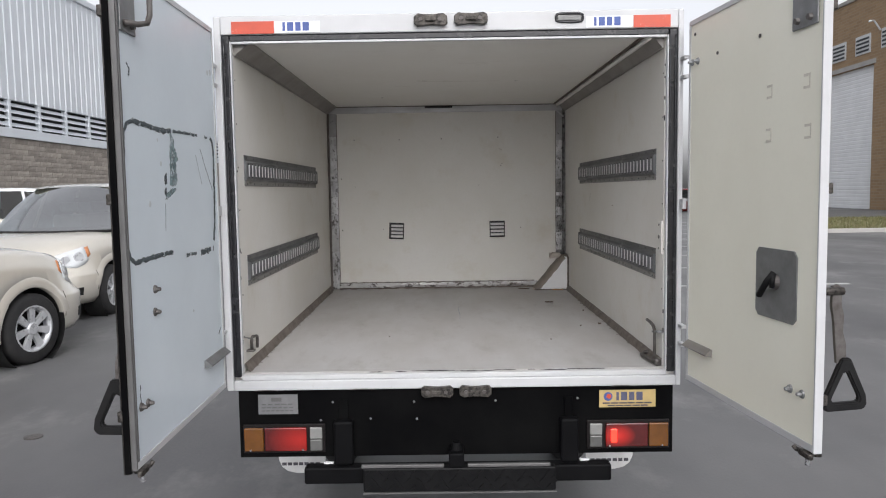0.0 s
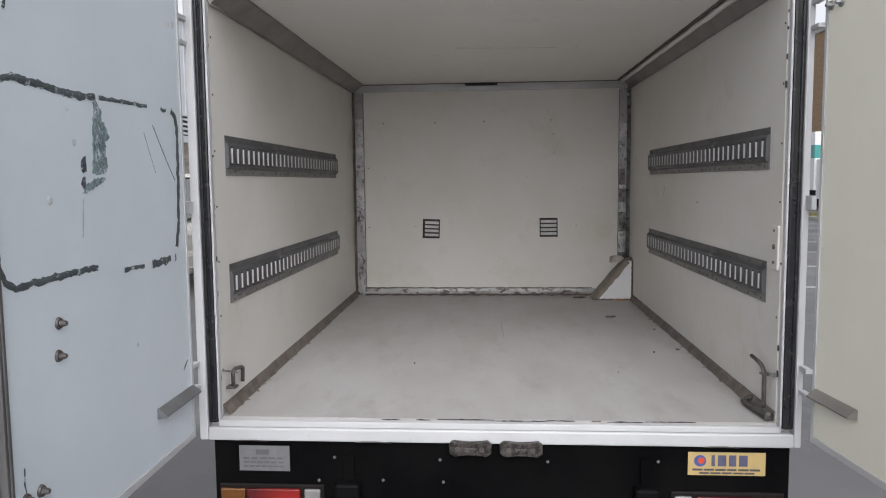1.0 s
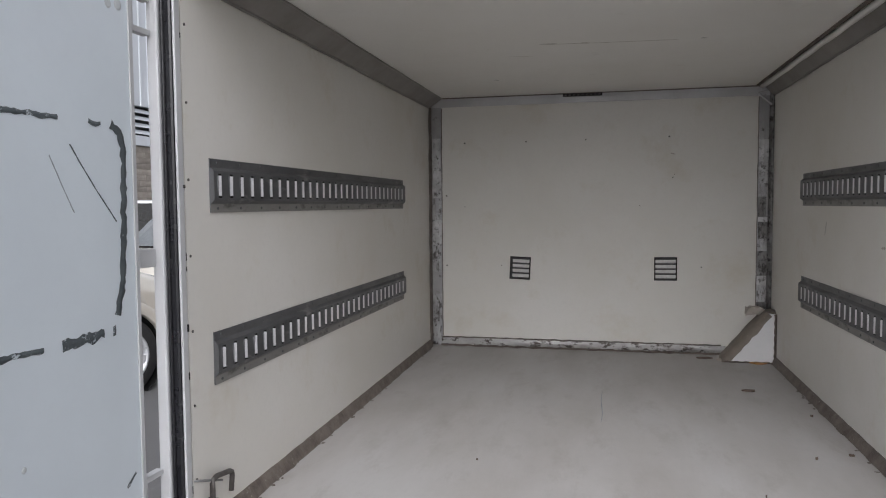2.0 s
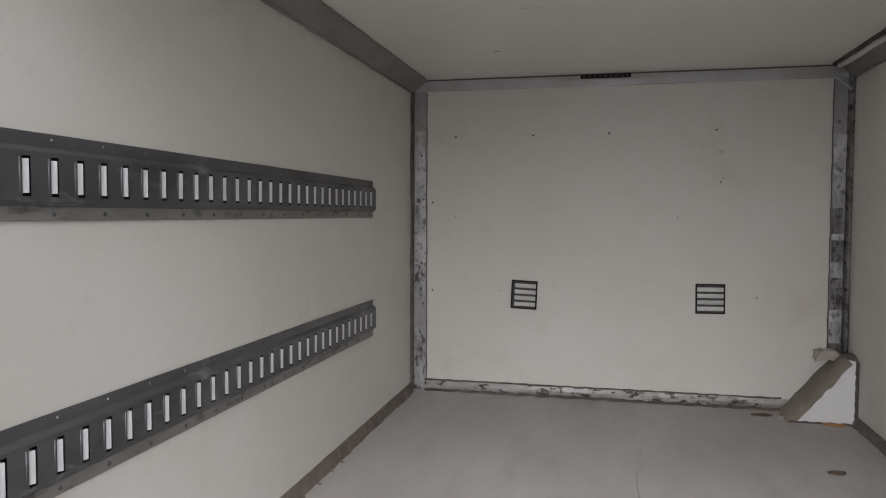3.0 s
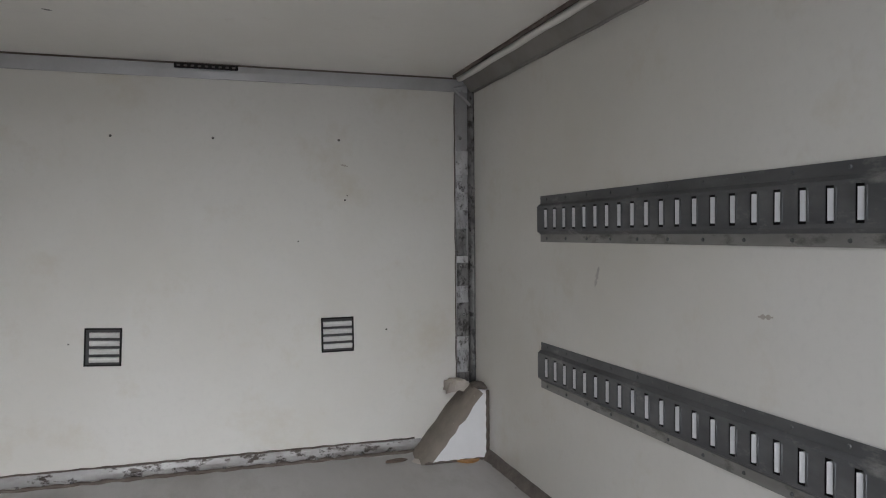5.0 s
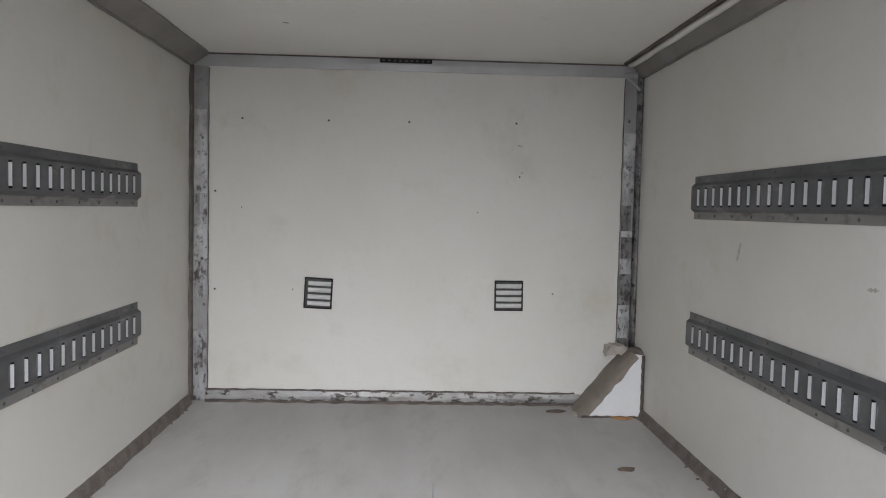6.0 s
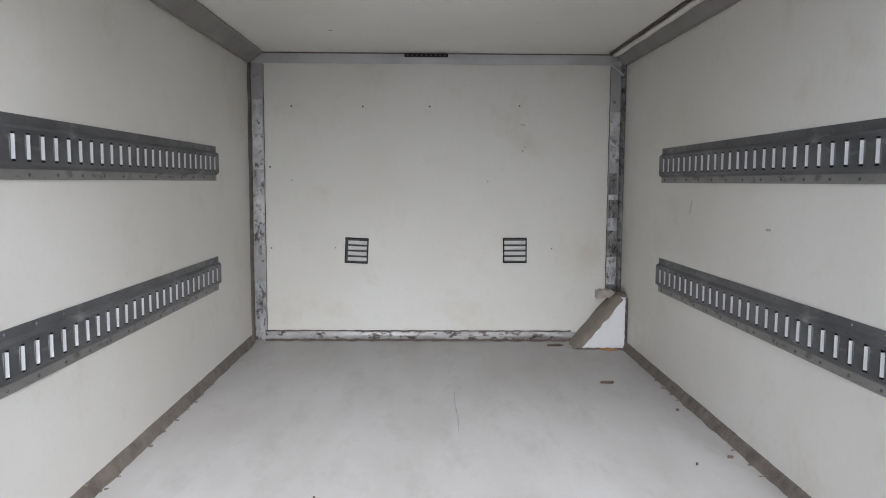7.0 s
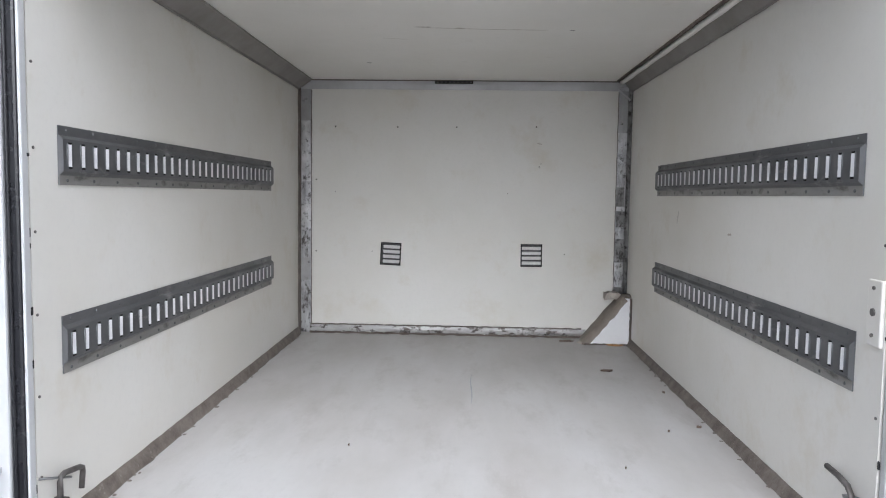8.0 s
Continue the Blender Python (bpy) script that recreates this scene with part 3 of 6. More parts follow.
# trims along the side walls: a coved strip under the ceiling and a kick strip at the floor
for s in (-1, 1):
    bm = B()
    out = [(s * 0.8345, 2.168), (s * 0.8345, 2.2165), (s * (0.766 if s < 0 else 0.790), 2.2165), (s * (0.769 if s < 0 else 0.793), 2.210), (s * 0.826, 2.170)]
    prism(bm, out, YB - 0.04, pose(0, 0.027, 0))
    part("ceiling_trim", bm, CEIL_TRIM, truck, "grey coved trim strip along the ceiling")
    bm = tube(B(), [(s * 0.829, 0.028 + 2.2 * i / 24, 2.1675 + 0.001 * math.sin(i * 2.3 + s)) for i in range(25)], 0.0045, 6)
    part("trim_edge", bm, CEIL_TRIM, truck, "dull rolled edge of the ceiling trim", True)
    if s < 0:
        bm = tube(B(), [(-0.7665, 0.028 + 2.2 * i / 24, 2.2135 + 0.001 * math.sin(i * 1.7)) for i in range(25)], 0.004, 6)
        part("trim_edge", bm, CEIL_TRIM, truck, "dull rolled edge of the ceiling trim", True)
bm = B()
tube(bm, [(0.776, 0.03 + 2.2 * i / 24, 2.206 + 0.0015 * math.sin(i * 1.9)) for i in range(25)], 0.0105, 10)
part("conduit", bm, CEILING, truck, "pale painted conduit along the ceiling edge", True)
bm = B()
tube(bm, [(0.758, 0.03 + 2.2 * i / 24, 2.2150 + 0.001 * math.sin(i * 2.9)) for i in range(25)], 0.0075, 6)
part("trim_joint", bm, CAULK_AND_SHADE, truck, "dark joint line beside the conduit", True)

def kick(s, seed):
    rnd = random.Random(seed)
    bm = B()
    rows = []
    n = 60
    for i in range(n + 1):
        y = 0.021 + (YB - 0.051) * i / n
        worn = 0.016 + rnd.uniform(-0.002, 0.002) + (0.003 if rnd.random() < 0.1 else 0)
        top = 0.034 if s < 0 else 0.031
        zf = floor_z(y)
        prof = [(s * 0.8348, zf + top + rnd.uniform(-0.001, 0.001)), (s * 0.829, zf + top - 0.003), (s * 0.822, zf + 0.016), (s * (0.835 - worn), zf + 0.004 + rnd.uniform(0, 0.002)), (s * (0.835 - worn - 0.003 - rnd.uniform(0, 0.003)), zf + 0.0003)]
        rows.append([bm.verts.new((x, y, z)) for x, z in prof])
    for a, c in zip(rows, rows[1:]):
        for k in range(4):
            bm.faces.new((a[k], a[k + 1], c[k + 1], c[k]))
    return part("kick_strip", bm, TRIM, truck, "grimy brown-grey kick strip with ragged sealant", True)


kick(-1, 5)
kick(1, 6)
random.seed(8)
lump = None
for i in range(56):
    s = -1 if i % 2 else 1
    m = pose(s * random.uniform(0.805, 0.818), (ly := random.uniform(0.1, 2.2)), floor_z(ly), 0, 0, random.uniform(0, 180)) @ Matrix.Diagonal((random.uniform(0.4, 1.0), random.uniform(0.4, 1.2), random.uniform(0.2, 0.5), 1))
    if lump is None:
        bm = B()
        bmesh.ops.create_icosphere(bm, subdivisions=1, radius=0.008)
        lump = part("sealant_lump", bm, TRIM, truck)
        lump.matrix_basis = m
    else:
        shared("sealant_lump", lump, m, truck)

set_over(before, RIGHT_WALL, lambda ob: sum(c[0] for c in ob.bound_box) / 8 + ob.matrix_basis.translation.x > 0.5)

# slot in the trim above the front wall
bm = B()
box(bm, -0.151, 0.039, YB - 0.0125, YB - 0.0075, 2.199, 2.2135)
slot = part("marker_light_back", bm, LAMP_BASE, truck, "black slotted light housing in the trim")
for i in range(9):
    part("slot_bar", box(B(), -0.143 + 0.0205 * i, -0.133 + 0.0205 * i, YB - 0.0150, YB - 0.0126, 2.2035, 2.2090), DARK_STEEL, slot)

# dots and marks on the front wall
dot = None
for x, z, r in ((-0.649, 1.985, 1), (-0.335, 1.985, 1), (-0.040, 1.987, 1), (0.356, 1.992, 1), (-0.746, 1.718, 1), (-0.746, 1.357, 1), (-0.65, 1.66, 0.6), (0.374, 1.795, 0.8), (0.382, 1.81, 0.6), (0.51, 1.36, 0.8), (0.22, 1.66, 0.6), (-0.46, 1.36, 0.6)):
    m = pose(x, YB - 0.0005, z) @ Matrix.Scale(r, 4)
    if dot is None:
        dot = part("screw_head", disc(B(), (0, 0, 0), (0, -1, 0), 0.0042, 0.002, 8, 0.003), DARK_STEEL, truck)
        dot.matrix_basis = m
    else:
        shared("screw_head", dot, m, truck)

# vents: a frame and four louvre slats each
def vent(x0, x1, z0, z1, tilt):
    w, h = x1 - x0, z1 - z0
    bm = B()
    t = 0.0045
    box(bm, -w / 2, w / 2, -0.006, -0.0005, h / 2 - t, h / 2)
    box(bm, -w / 2, w / 2, -0.006, -0.0005, -h / 2, -h / 2 + t)
    box(bm, -w / 2, -w / 2 + t, -0.006, -0.0005, -h / 2 + t, h / 2 - t)
    box(bm, w / 2 - t, w / 2, -0.006, -0.0005, -h / 2 + t, h / 2 - t)
    v = part("wall_vent", bm, LAMP_BASE, truck, "small louvred vent in a dark frame")
    v.matrix_basis = pose((x0 + x1) / 2, YB, (z0 + z1) / 2, 0, tilt, 0)
    # flat plate whose dark grey stands for the shade between the slats
    part("vent_back", box(B(), -w / 2 + t, w / 2 - t, -0.002, -0.0008, -h / 2 + t, h / 2 - t), VENT_GREY, v, "dark grey plate painted as shade behind the slats")
    for i in range(4):
        z = h / 2 - h * (0.17 + 0.215 * i)
        wide = w - 2 * t - (0.012 if tilt > 0 else 0.004)
        hood = [(0.0022, 0.0062), (0.0095, 0.0062), (0.0115, 0.0050), (0.0120, 0.0), (0.0105, -0.0030), (0.0045, -0.0100), (0.0022, -0.0100)]
        bm = prism(B(), hood, wide, pose(-w / 2 + t + 0.002 + (0.008 if tilt > 0 else 0.0), 0, z, 0, 0, -90))
        part("slat", bm, VENT_WHITE, v)


vent(-0.417, -0.313, 1.290, 1.405, 2.5)
vent(0.291, 0.398, 1.294, 1.408, -0.5)

# logistic tracks: pressed steel rails with thirty slots
LT, HT, NS, PITCH = 1.632, 0.127, 30, 0.0535


slot_bits = {}


def track(s, z0, y0, tilt=0.0):
    bm = B()
    xs = [0.0]
    for i in range(NS):
        c = 0.027 + PITCH * i
        xs += [c - 0.0080, c + 0.0080]
    xs.append(LT)
    zs = [(0.0, 0.002), (0.021, 0.002), (0.029, 0.012), (0.035, 0.0125), (0.092, 0.0125), (0.098, 0.012), (0.106, 0.002), (HT, 0.002)]
    grid = [[bm.verts.new((d, y, z)) for z, d in zs] for y in xs]
    for i in range(len(xs) - 1):
        for k in range(len(zs) - 1):
            if k == 3 and i % 2 == 1:
                continue
            bm.faces.new((grid[i][k], grid[i + 1][k], grid[i + 1][k + 1], grid[i][k + 1]))
    for row in (grid[0], grid[-1]):
        y = row[0].co.y
        feet = [bm.verts.new((0.0, y, HT)), bm.verts.new((0.0, y, 0.0))]
        bm.faces.new(row + feet)
    ob = part("logistic_track", bm, GALV, truck, "galvanised slotted steel logistic rail screwed to the wall")
    # the lower flange takes a paler steel than the web and upper flange
    ob.data.materials.append(GALV_FLANGE)
    for f in ob.data.polygons:
        if abs(f.normal.x) > 0.99 and abs(f.center.z - 0.0105) < 0.004:
            f.material_index = 1
    mod = ob.modifiers.new("thickness", "SOLIDIFY")
    mod.thickness, mod.offset = 0.0012, 0.0
    ob.matrix_basis = pose(s * (XW - 0.0005), y0, z0, tilt, 0, 0) @ Matrix.Diagonal((-s, 1 if s < 0 else 0.981, 1, 1))
    if s > 0:
        ob.matrix_basis = RIGHT_WALL @ ob.matrix_basis
    # dark plate in place of the shade inside the rail's channel
    part("channel_void", box(B(), 0.0008, 0.0032, 0.006, LT - 0.006, 0.031, 0.096), WELL_AND_SHADE_DARK, ob, "dark plate standing in for shade behind the slots")
    for i in range(NS):
        m = pose(0, 0.027 + PITCH * i, 0)
        if not slot_bits:
            slot_bits["lip"] = part("pressed_lip", tube(B(), [(0.0128, -0.0120, 0.038), (0.0128, -0.0120, 0.089)], 0.0020, 6), GALV, ob, "", True)
            bm = prism(B(), [(0.0035, -0.0066), (0.0118, -0.0066), (0.0155, 0.0008), (0.0155, 0.0016), (0.0035, 0.0016)], 0.0475, Matrix(((1, 0, 0, 0), (0, 0, 1, 0), (0, 1, 0, 0.0398), (0, 0, 0, 1))))
            slot_bits["back"] = part("slot_backing", bm, WHITE_BACK, ob)
            for bit in slot_bits.values():
                bit.matrix_basis = m
        else:
            shared("pressed_lip", slot_bits["lip"], m, ob)
            shared("slot_backing", slot_bits["back"], m, ob)
    return ob


tracks = [track(-1, 1.656, 0.12, 0.0), track(-1, 1.246, 0.12, 0.0), track(1, 1.656, 0.12, 0.0), track(1, 1.250, 0.12, 0.0)]
stud = None
for tr in tracks:
    for i in range(15):
        for z in (0.010, 0.117):
            m = pose(0.003, 0.03 + i * 0.1115, z)
            if stud is None:
                stud = part("rivet", disc(B(), (0, 0, 0), (1, 0, 0), 0.004, 0.002, 8, 0.003), GALV, tr)
                stud.matrix_basis = m
            else:
                shared("rivet", stud, m, tr)

# wedge cover in the front right corner
bm = B()
P = [(0.590, 0.926), (0.822, 0.926), (0.822, 1.160), (0.788, 1.160)]
prism(bm, [(x, z) for x, z in P], 0.130, pose(0, YB - 0.1415, 0))
wedge = part("corner_wedge", bm, WEDGE_WHITE, truck, "white triangular corner cover wrapped with tan tape")
bm = B()
rnd = random.Random(11)
d = Vector((0.195, 0, 0.224)).normalized()
nrm = Vector((-d.z, 0, d.x))
rows = []
for i in range(13):
    f_ = i / 12
    c = Vector((0.588, 0, 0.922)) + f_ * Vector((0.202, 0, 0.240))
    lift = 0.003 + rnd.uniform(0, 0.004)
    y0 = YB - 0.147
    wrap = 0.016 + rnd.uniform(0, 0.008)
    rows.append([bm.verts.new(c + nrm * lift + Vector((0, YB - 0.0005, 0))), bm.verts.new(c + nrm * (lift + 0.003) + Vector((0, YB - 0.06, 0))),
                 bm.verts.new(c + nrm * lift + Vector((0, y0 + 0.002, 0))), bm.verts.new(c - nrm * wrap + Vector((0, y0 + 0.002, 0)))])
for a, c in zip(rows, rows[1:]):
    for k in range(3):
        bm.faces.new((a[k], a[k + 1], c[k + 1], c[k]))
part("tape", bm, TAPE, wedge, "crumpled tan tape along the sloping edge", True)


def blob(name, centre, size, mat, parent, seed, label="", rough=0.35):
    rnd = random.Random(seed)
    bm = B()
    bmesh.ops.create_icosphere(bm, subdivisions=2, radius=1.0)
    for v in bm.verts:
        v.co *= 1 + rnd.uniform(-rough, rough) * 0.6
        v.co = Vector(centre) + Vector((v.co.x * size[0], v.co.y * size[1], v.co.z * size[2]))
    return part(name, bm, mat, parent, label, True)


bm = B()
prism(bm, [(0.708, 1.140), (0.713, 1.174), (0.730, 1.182), (0.773, 1.178), (0.790, 1.165), (0.780, 1.140), (0.745, 1.146)], 0.055, pose(0, YB - 0.06, 0))
bmesh.ops.triangulate(bm, faces=bm.faces)
bmesh.ops.subdivide_edges(bm, edges=bm.edges, cuts=2)
for v in bm.verts:
    v.co += Vector((rnd.uniform(-1, 1), rnd.uniform(-1, 1), rnd.uniform(-1, 1))) * 0.0035
part("foam_filler", bm, PLASTER, wedge, "broken beige foam filler above the cover", False)
blob("sealant_blob", (0.812, YB - 0.08, 1.162), (0.028, 0.05, 0.016), TRIM, wedge, 22, "brown sealant blob")
blob("sealant_blob", (0.590, YB - 0.10, 0.930), (0.022, 0.03, 0.010), PLASTER, wedge, 23)
blob("sealant_blob", (0.822, YB - 0.11, 0.940), (0.016, 0.05, 0.016), TRIM, wedge, 24)
bm = B()
tube(bm, [(0.8195 + 0.0015 * math.sin(i * 2.3), YB - 0.143, 0.94 + 0.220 * i / 16) for i in range(17)], 0.0065, 6)
tube(bm, [(0.600 + 0.220 * i / 16, YB - 0.144, 0.9345 + 0.0018 * math.sin(i * 2)) for i in range(17)], 0.0048, 6)
part("edge_sealant", bm, CAULK_AND_SHADE, wedge, "brown sealant line round the cover", True)

# rear wall hooks, bolts and the small screwed plate
def rod(name, pts, r, mat, label, parent=None):
    return part(name, tube(B(), pts, r, 8), mat, parent or truck, label, True)


before = set(truck.children)
x = -0.815
hook = rod("wall_hook", [(x, 0.066, 0.990), (x, 0.066, 1.030), (x, 0.072, 1.037), (x, 0.084, 1.040), (x, 0.144, 1.031), (x, 0.154, 1.026), (x, 0.156, 1.016), (x, 0.150, 0.980)], 0.0065, DARK_STEEL, "bent dark steel hook rod")
part("hook_bracket", tube(B(), [(-0.833, 0.022, 1.050), (-0.822, 0.060, 1.038), (-0.820, 0.118, 1.018)], 0.0028, 6), ZINC, hook, "thin bent wire bracket", True)
part("hook_foot", box(B(), -0.8345, -0.803, 0.050, 0.082, 0.982, 0.990, 0.002), DARK_STEEL, hook)
x = 0.818
hook = rod("wall_hook", [(x, 0.178, 1.070), (x, 0.125, 1.067), (x, 0.090, 1.060), (x, 0.074, 1.046), (x, 0.070, 1.020), (x, 0.069, 0.950), (x, 0.074, 0.932)], 0.0065, DARK_STEEL, "bent rusty steel hook rod")
part("hook_bracket", prism(B(), [(0.026, 1.043), (0.104, 1.030), (0.108, 1.036), (0.026, 1.052)], 0.018, Matrix(((0, 1, 0, 0.8165), (1, 0, 0, 0), (0, 0, 1, 0), (0, 0, 0, 1)))), ZINC, hook, "small pointed metal bracket")
bm = tube(B(), [(0.822, 0.020, 0.926), (0.806, 0.060, 0.924), (0.798, 0.150, 0.921), (0.800, 0.190, 0.920), (0.815, 0.198, 0.926), (0.824, 0.180, 0.932)], 0.008, 8)
box(bm, 0.806, 0.834, 0.022, 0.085, 0.908, 0.936, 0.006)
part("hook_foot", bm, DARK_STEEL, hook, "rusty bracket loop on the floor", True)
bm = box(B(), 0.8265, 0.8348, 0.022, 0.072, 1.360, 1.492, 0.003)
plate = part("screwed_plate", bm, PANEL, truck, "small white plate held by three screws")
for z, r in ((1.382, 0.004), (1.428, 0.008), (1.476, 0.004)):
    part("screw_head", disc(B(), (0.8265, 0.048, z), (-1, 0, 0), r, 0.003, 8), DARK_STEEL, plate)
random.seed(17)
for s in (-1, 1):
    for k in range(7):
        part("screw_head", disc(B(), (s * 0.8345, 0.032, 1.05 + 0.17 * k), (-s, 0, 0), 0.0032, 0.002, 8), DARK_STEEL, truck)
    for k in range(7):
        z = random.uniform(0.95, 2.1)
        h = random.uniform(0.006, 0.022)
        x0, x1 = sorted((s * random.uniform(0.831, 0.834), s * 0.8362))
        part("flaked_sealant", box(B(), x0, x1, 0.010, 0.0175, z, z + h, 0.002), SEAL, truck)

set_over(before, RIGHT_WALL, lambda ob: ob.bound_box[0][0] > 0)

# ---- the truck's tail ----
before = set(truck.children)
skirt = part("rear_skirt", box(B(), -0.872, 0.872, 0.0, 0.012, 0.566, 0.8445, 0.002), BLACK, truck, "black painted rear skirt panel")
for s in (-1, 1):
    x0, x1 = sorted((s * 0.860, s * 0.872))
    part("skirt_return", box(B(), x0, x1, 0.0125, 0.16, 0.566, 0.8445), BLACK, truck)
bolt = None
for x, z in ((-0.493, 0.790), (-0.166, 0.787), (-0.342, 0.720), (-0.156, 0.717), (0.490, 0.792), (-0.543, 0.716), (0.161, 0.787)):
    m = pose(x, -0.0005, z)
    if bolt is None:
        bolt = part("bolt", disc(B(), (0, 0, 0), (0, -1, 0), 0.005, 0.004, 6, 0.004), ZINC, truck)
        bolt.matrix_basis = m
    else:
        shared("bolt", bolt, m, truck)


def bars(parent, x0, x1, z0, z1, y, mat, count, seed, gap=0.25):
    """Unreadable writing as plain bars."""
    rnd = random.Random(seed)
    w = (x1 - x0) / count
    for i in range(count):
        g = w * gap * rnd.uniform(0.6, 1.3)
        part("print_bar", box(B(), x0 + i * w, x0 + (i + 1) * w - g, y - 0.0006, y, z0, z1), mat, parent)


st = part("maker_plate", box(B(), -0.793, -0.634, -0.003, -0.0005, 0.744, 0.824), SILVER, truck, "silver sticker with small unreadable print")
bars(st, -0.740, -0.690, 0.796, 0.812, -0.0032, EDGE_GREY, 1, 1)
for k in range(3):
    bars(st, -0.780, -0.648, 0.782 - 0.013 * k, 0.787 - 0.013 * k, -0.0032, EDGE_GREY, 5 + k, 2 + k)
st = part("dealer_sticker", box(B(), 0.577, 0.802, -0.003, -0.0005, 0.754, 0.824), YELLOW, truck, "yellow sticker with blue lettering")
part("emblem", disc(B(), (0.612, -0.0031, 0.798), (0, -1, 0), 0.018, 0.0006, 18), BLUE, st)
part("emblem_centre", disc(B(), (0.615, -0.0038, 0.799), (0, -1, 0), 0.010, 0.0005, 14), REFLECTOR, st)


def mark_shape(parent, x0, z0, h, y, mat):
    """A wordmark's footprint as four plain upright blocks."""
    for a, w in ((0.0, 0.30), (0.55, 0.72), (1.50, 0.62), (2.35, 0.74)):
        part("print_bar", box(B(), x0 + a * h, x0 + (a + w) * h, y - 0.0006, y, z0, z0 + h), mat, parent)


mark_shape(st, 0.645, 0.782, 0.034, -0.0032, SLATE)
bars(st, 0.590, 0.790, 0.768, 0.774, -0.0032, DARK_PRINT, 6, 9, 0.12)
bars(st, 0.610, 0.775, 0.758, 0.7635, -0.0032, DARK_PRINT, 5, 10, 0.12)

# header stickers and reflectors
for x0, x1 in ((-0.842, -0.677), (0.704, 0.846)):
    part("reflector", box(B(), x0, x1, -0.0145, -0.0122, 2.243, 2.290, 0.001), REFLECTOR, truck, "scuffed orange-red reflective sticker")
for x0, x1 in ((-0.674, -0.500), (0.522, 0.702)):
    st = part("header_sticker", box(B(), x0, x1, -0.0142, -0.0122, 2.246, 2.288), WHITE_STICKER, truck, "white sticker with blue lettering")
    mark_shape(st, x0 + 0.030, 2.252, 0.033, -0.0144, BLUE)
bm = B()
ringpts = [(0.458 + 0.052 * math.copysign(abs(math.cos(a)) ** 0.5, math.cos(a)), -0.015, 2.284 + 0.016 * math.copysign(abs(math.sin(a)) ** 0.5, math.sin(a))) for a in [2 * math.pi * i / 24 for i in range(24)]]
tube(bm, ringpts, 0.005, 6, True)
lamp = part("marker_lamp", bm, SEAL, truck, "oval marker lamp with black rim", True)
part("lamp_lens", box(B(), 0.412, 0.504, -0.017, -0.0125, 2.273, 2.295, 0.003), CLEAR_DIM, lamp)

# cam keepers at the header and the sill
def keeper(x0, z0, flip):
    """A cast locking-bar keeper: a plate with two rounded horns and a slot."""
    w, h = 0.128, 0.048
    bm = B()
    out = [(0, 0.010), (0.012, 0.0), (0.040, 0.004), (0.064, 0.010), (0.088, 0.004), (0.116, 0.0), (w, 0.010), (w, 0.036), (0.112, h), (0.082, 0.040), (0.064, 0.044), (0.046, 0.040), (0.016, h), (0, 0.036)]
    if flip:
        out = [(x, h - z) for x, z in out][::-1]
    prism(bm, [(x0 + x, z0 + z) for x, z in out], 0.020, pose(0, -0.036, 0))
    bmesh.ops.bevel(bm, geom=list(bm.edges), offset=0.003, segments=1, affect="EDGES")
    k = part("lock_keeper", bm, CAST, truck, "worn cast steel lock keeper")
    for dx in (0.026, 0.098):
        part("keeper_bolt", disc(B(), (x0 + dx, -0.0365, z0 + 0.024), (0, -1, 0), 0.008, 0.006, 6), DARK_STEEL, k)
    bm = B()
    box(bm, x0 + 0.044, x0 + 0.084, -0.046, -0.0365, z0 + 0.016, z0 + 0.032, 0.003)
    part("keeper_lip", bm, CAST, k)
    part("keeper_base", box(B(), x0 + 0.006, x0 + w - 0.006, -0.0159, -0.0125, z0 + 0.006, z0 + h - 0.006), DARK_STEEL, k)


keeper(-0.138, 2.258, False)
keeper(0.016, 2.260, False)
keeper(-0.136, 0.810, True)
keeper(0.016, 0.810, True)

# tail lamps
def tail_lamp(s, lit):
    a, c = sorted((s * 0.530, s * 0.852))
    bm = box(B(), a - 0.004, c + 0.004, -0.010, -0.0005, 0.586, 0.704, 0.003)
    t = part("tail_lamp", bm, LAMP_BASE, truck, "rectangular tail lamp with amber, red and clear lenses, red one lit" if lit else "rectangular tail lamp with amber, red and clear lenses")

    def lens(x0, x1, z0, z1, mat, label, name="lens", d=0.022):
        lo, hi = sorted((s * x0, s * x1))
        part(name, box(B(), lo, hi, -d, -0.0102, z0, z1, 0.004), mat, t, label)
    lens(0.772, 0.850, 0.597, 0.693, AMBER_LENS, "amber lens")
    lens(0.600, 0.768, 0.597, 0.693, RED_STRONG if lit else RED_SOFT, "red lens")
    if lit:
        lens(0.619, 0.645, 0.614, 0.672, RED_LIT, "glowing red lamp", d=0.0235)
    lens(0.536, 0.586, 0.646, 0.693, CLEAR_LENS, "clear lens")
    lens(0.536, 0.586, 0.597, 0.644, CLEAR_DIM, "dull clear lens")
    for x in (0.615, 0.825):
        part("lens_screw", disc(B(), (s * x, -0.0221, 0.602), (0, -1, 0), 0.004, 0.002, 8), BRIGHT, t)


tail_lamp(-1, False)
tail_lamp(1, True)

# bumper, step and hitch
bumper = part("rear_bumper", box(B(), -0.605, 0.614, -0.062, -0.002, 0.474, 0.542, 0.008), BLACK_TUBE, truck, "black square-tube rear bumper")
for x0, x1 in ((-0.487, -0.410), (0.416, 0.489)):
    part("bumper_post", box(B(), x0, x1, -0.045, -0.001, 0.5425, 0.722, 0.010), BLACK_TUBE, truck, "black bumper post")
    part("bumper_gusset", box(B(), x0 + 0.02, x1 - 0.02, -0.012, -0.001, 0.716, 0.80, 0.003), BLACK, truck)
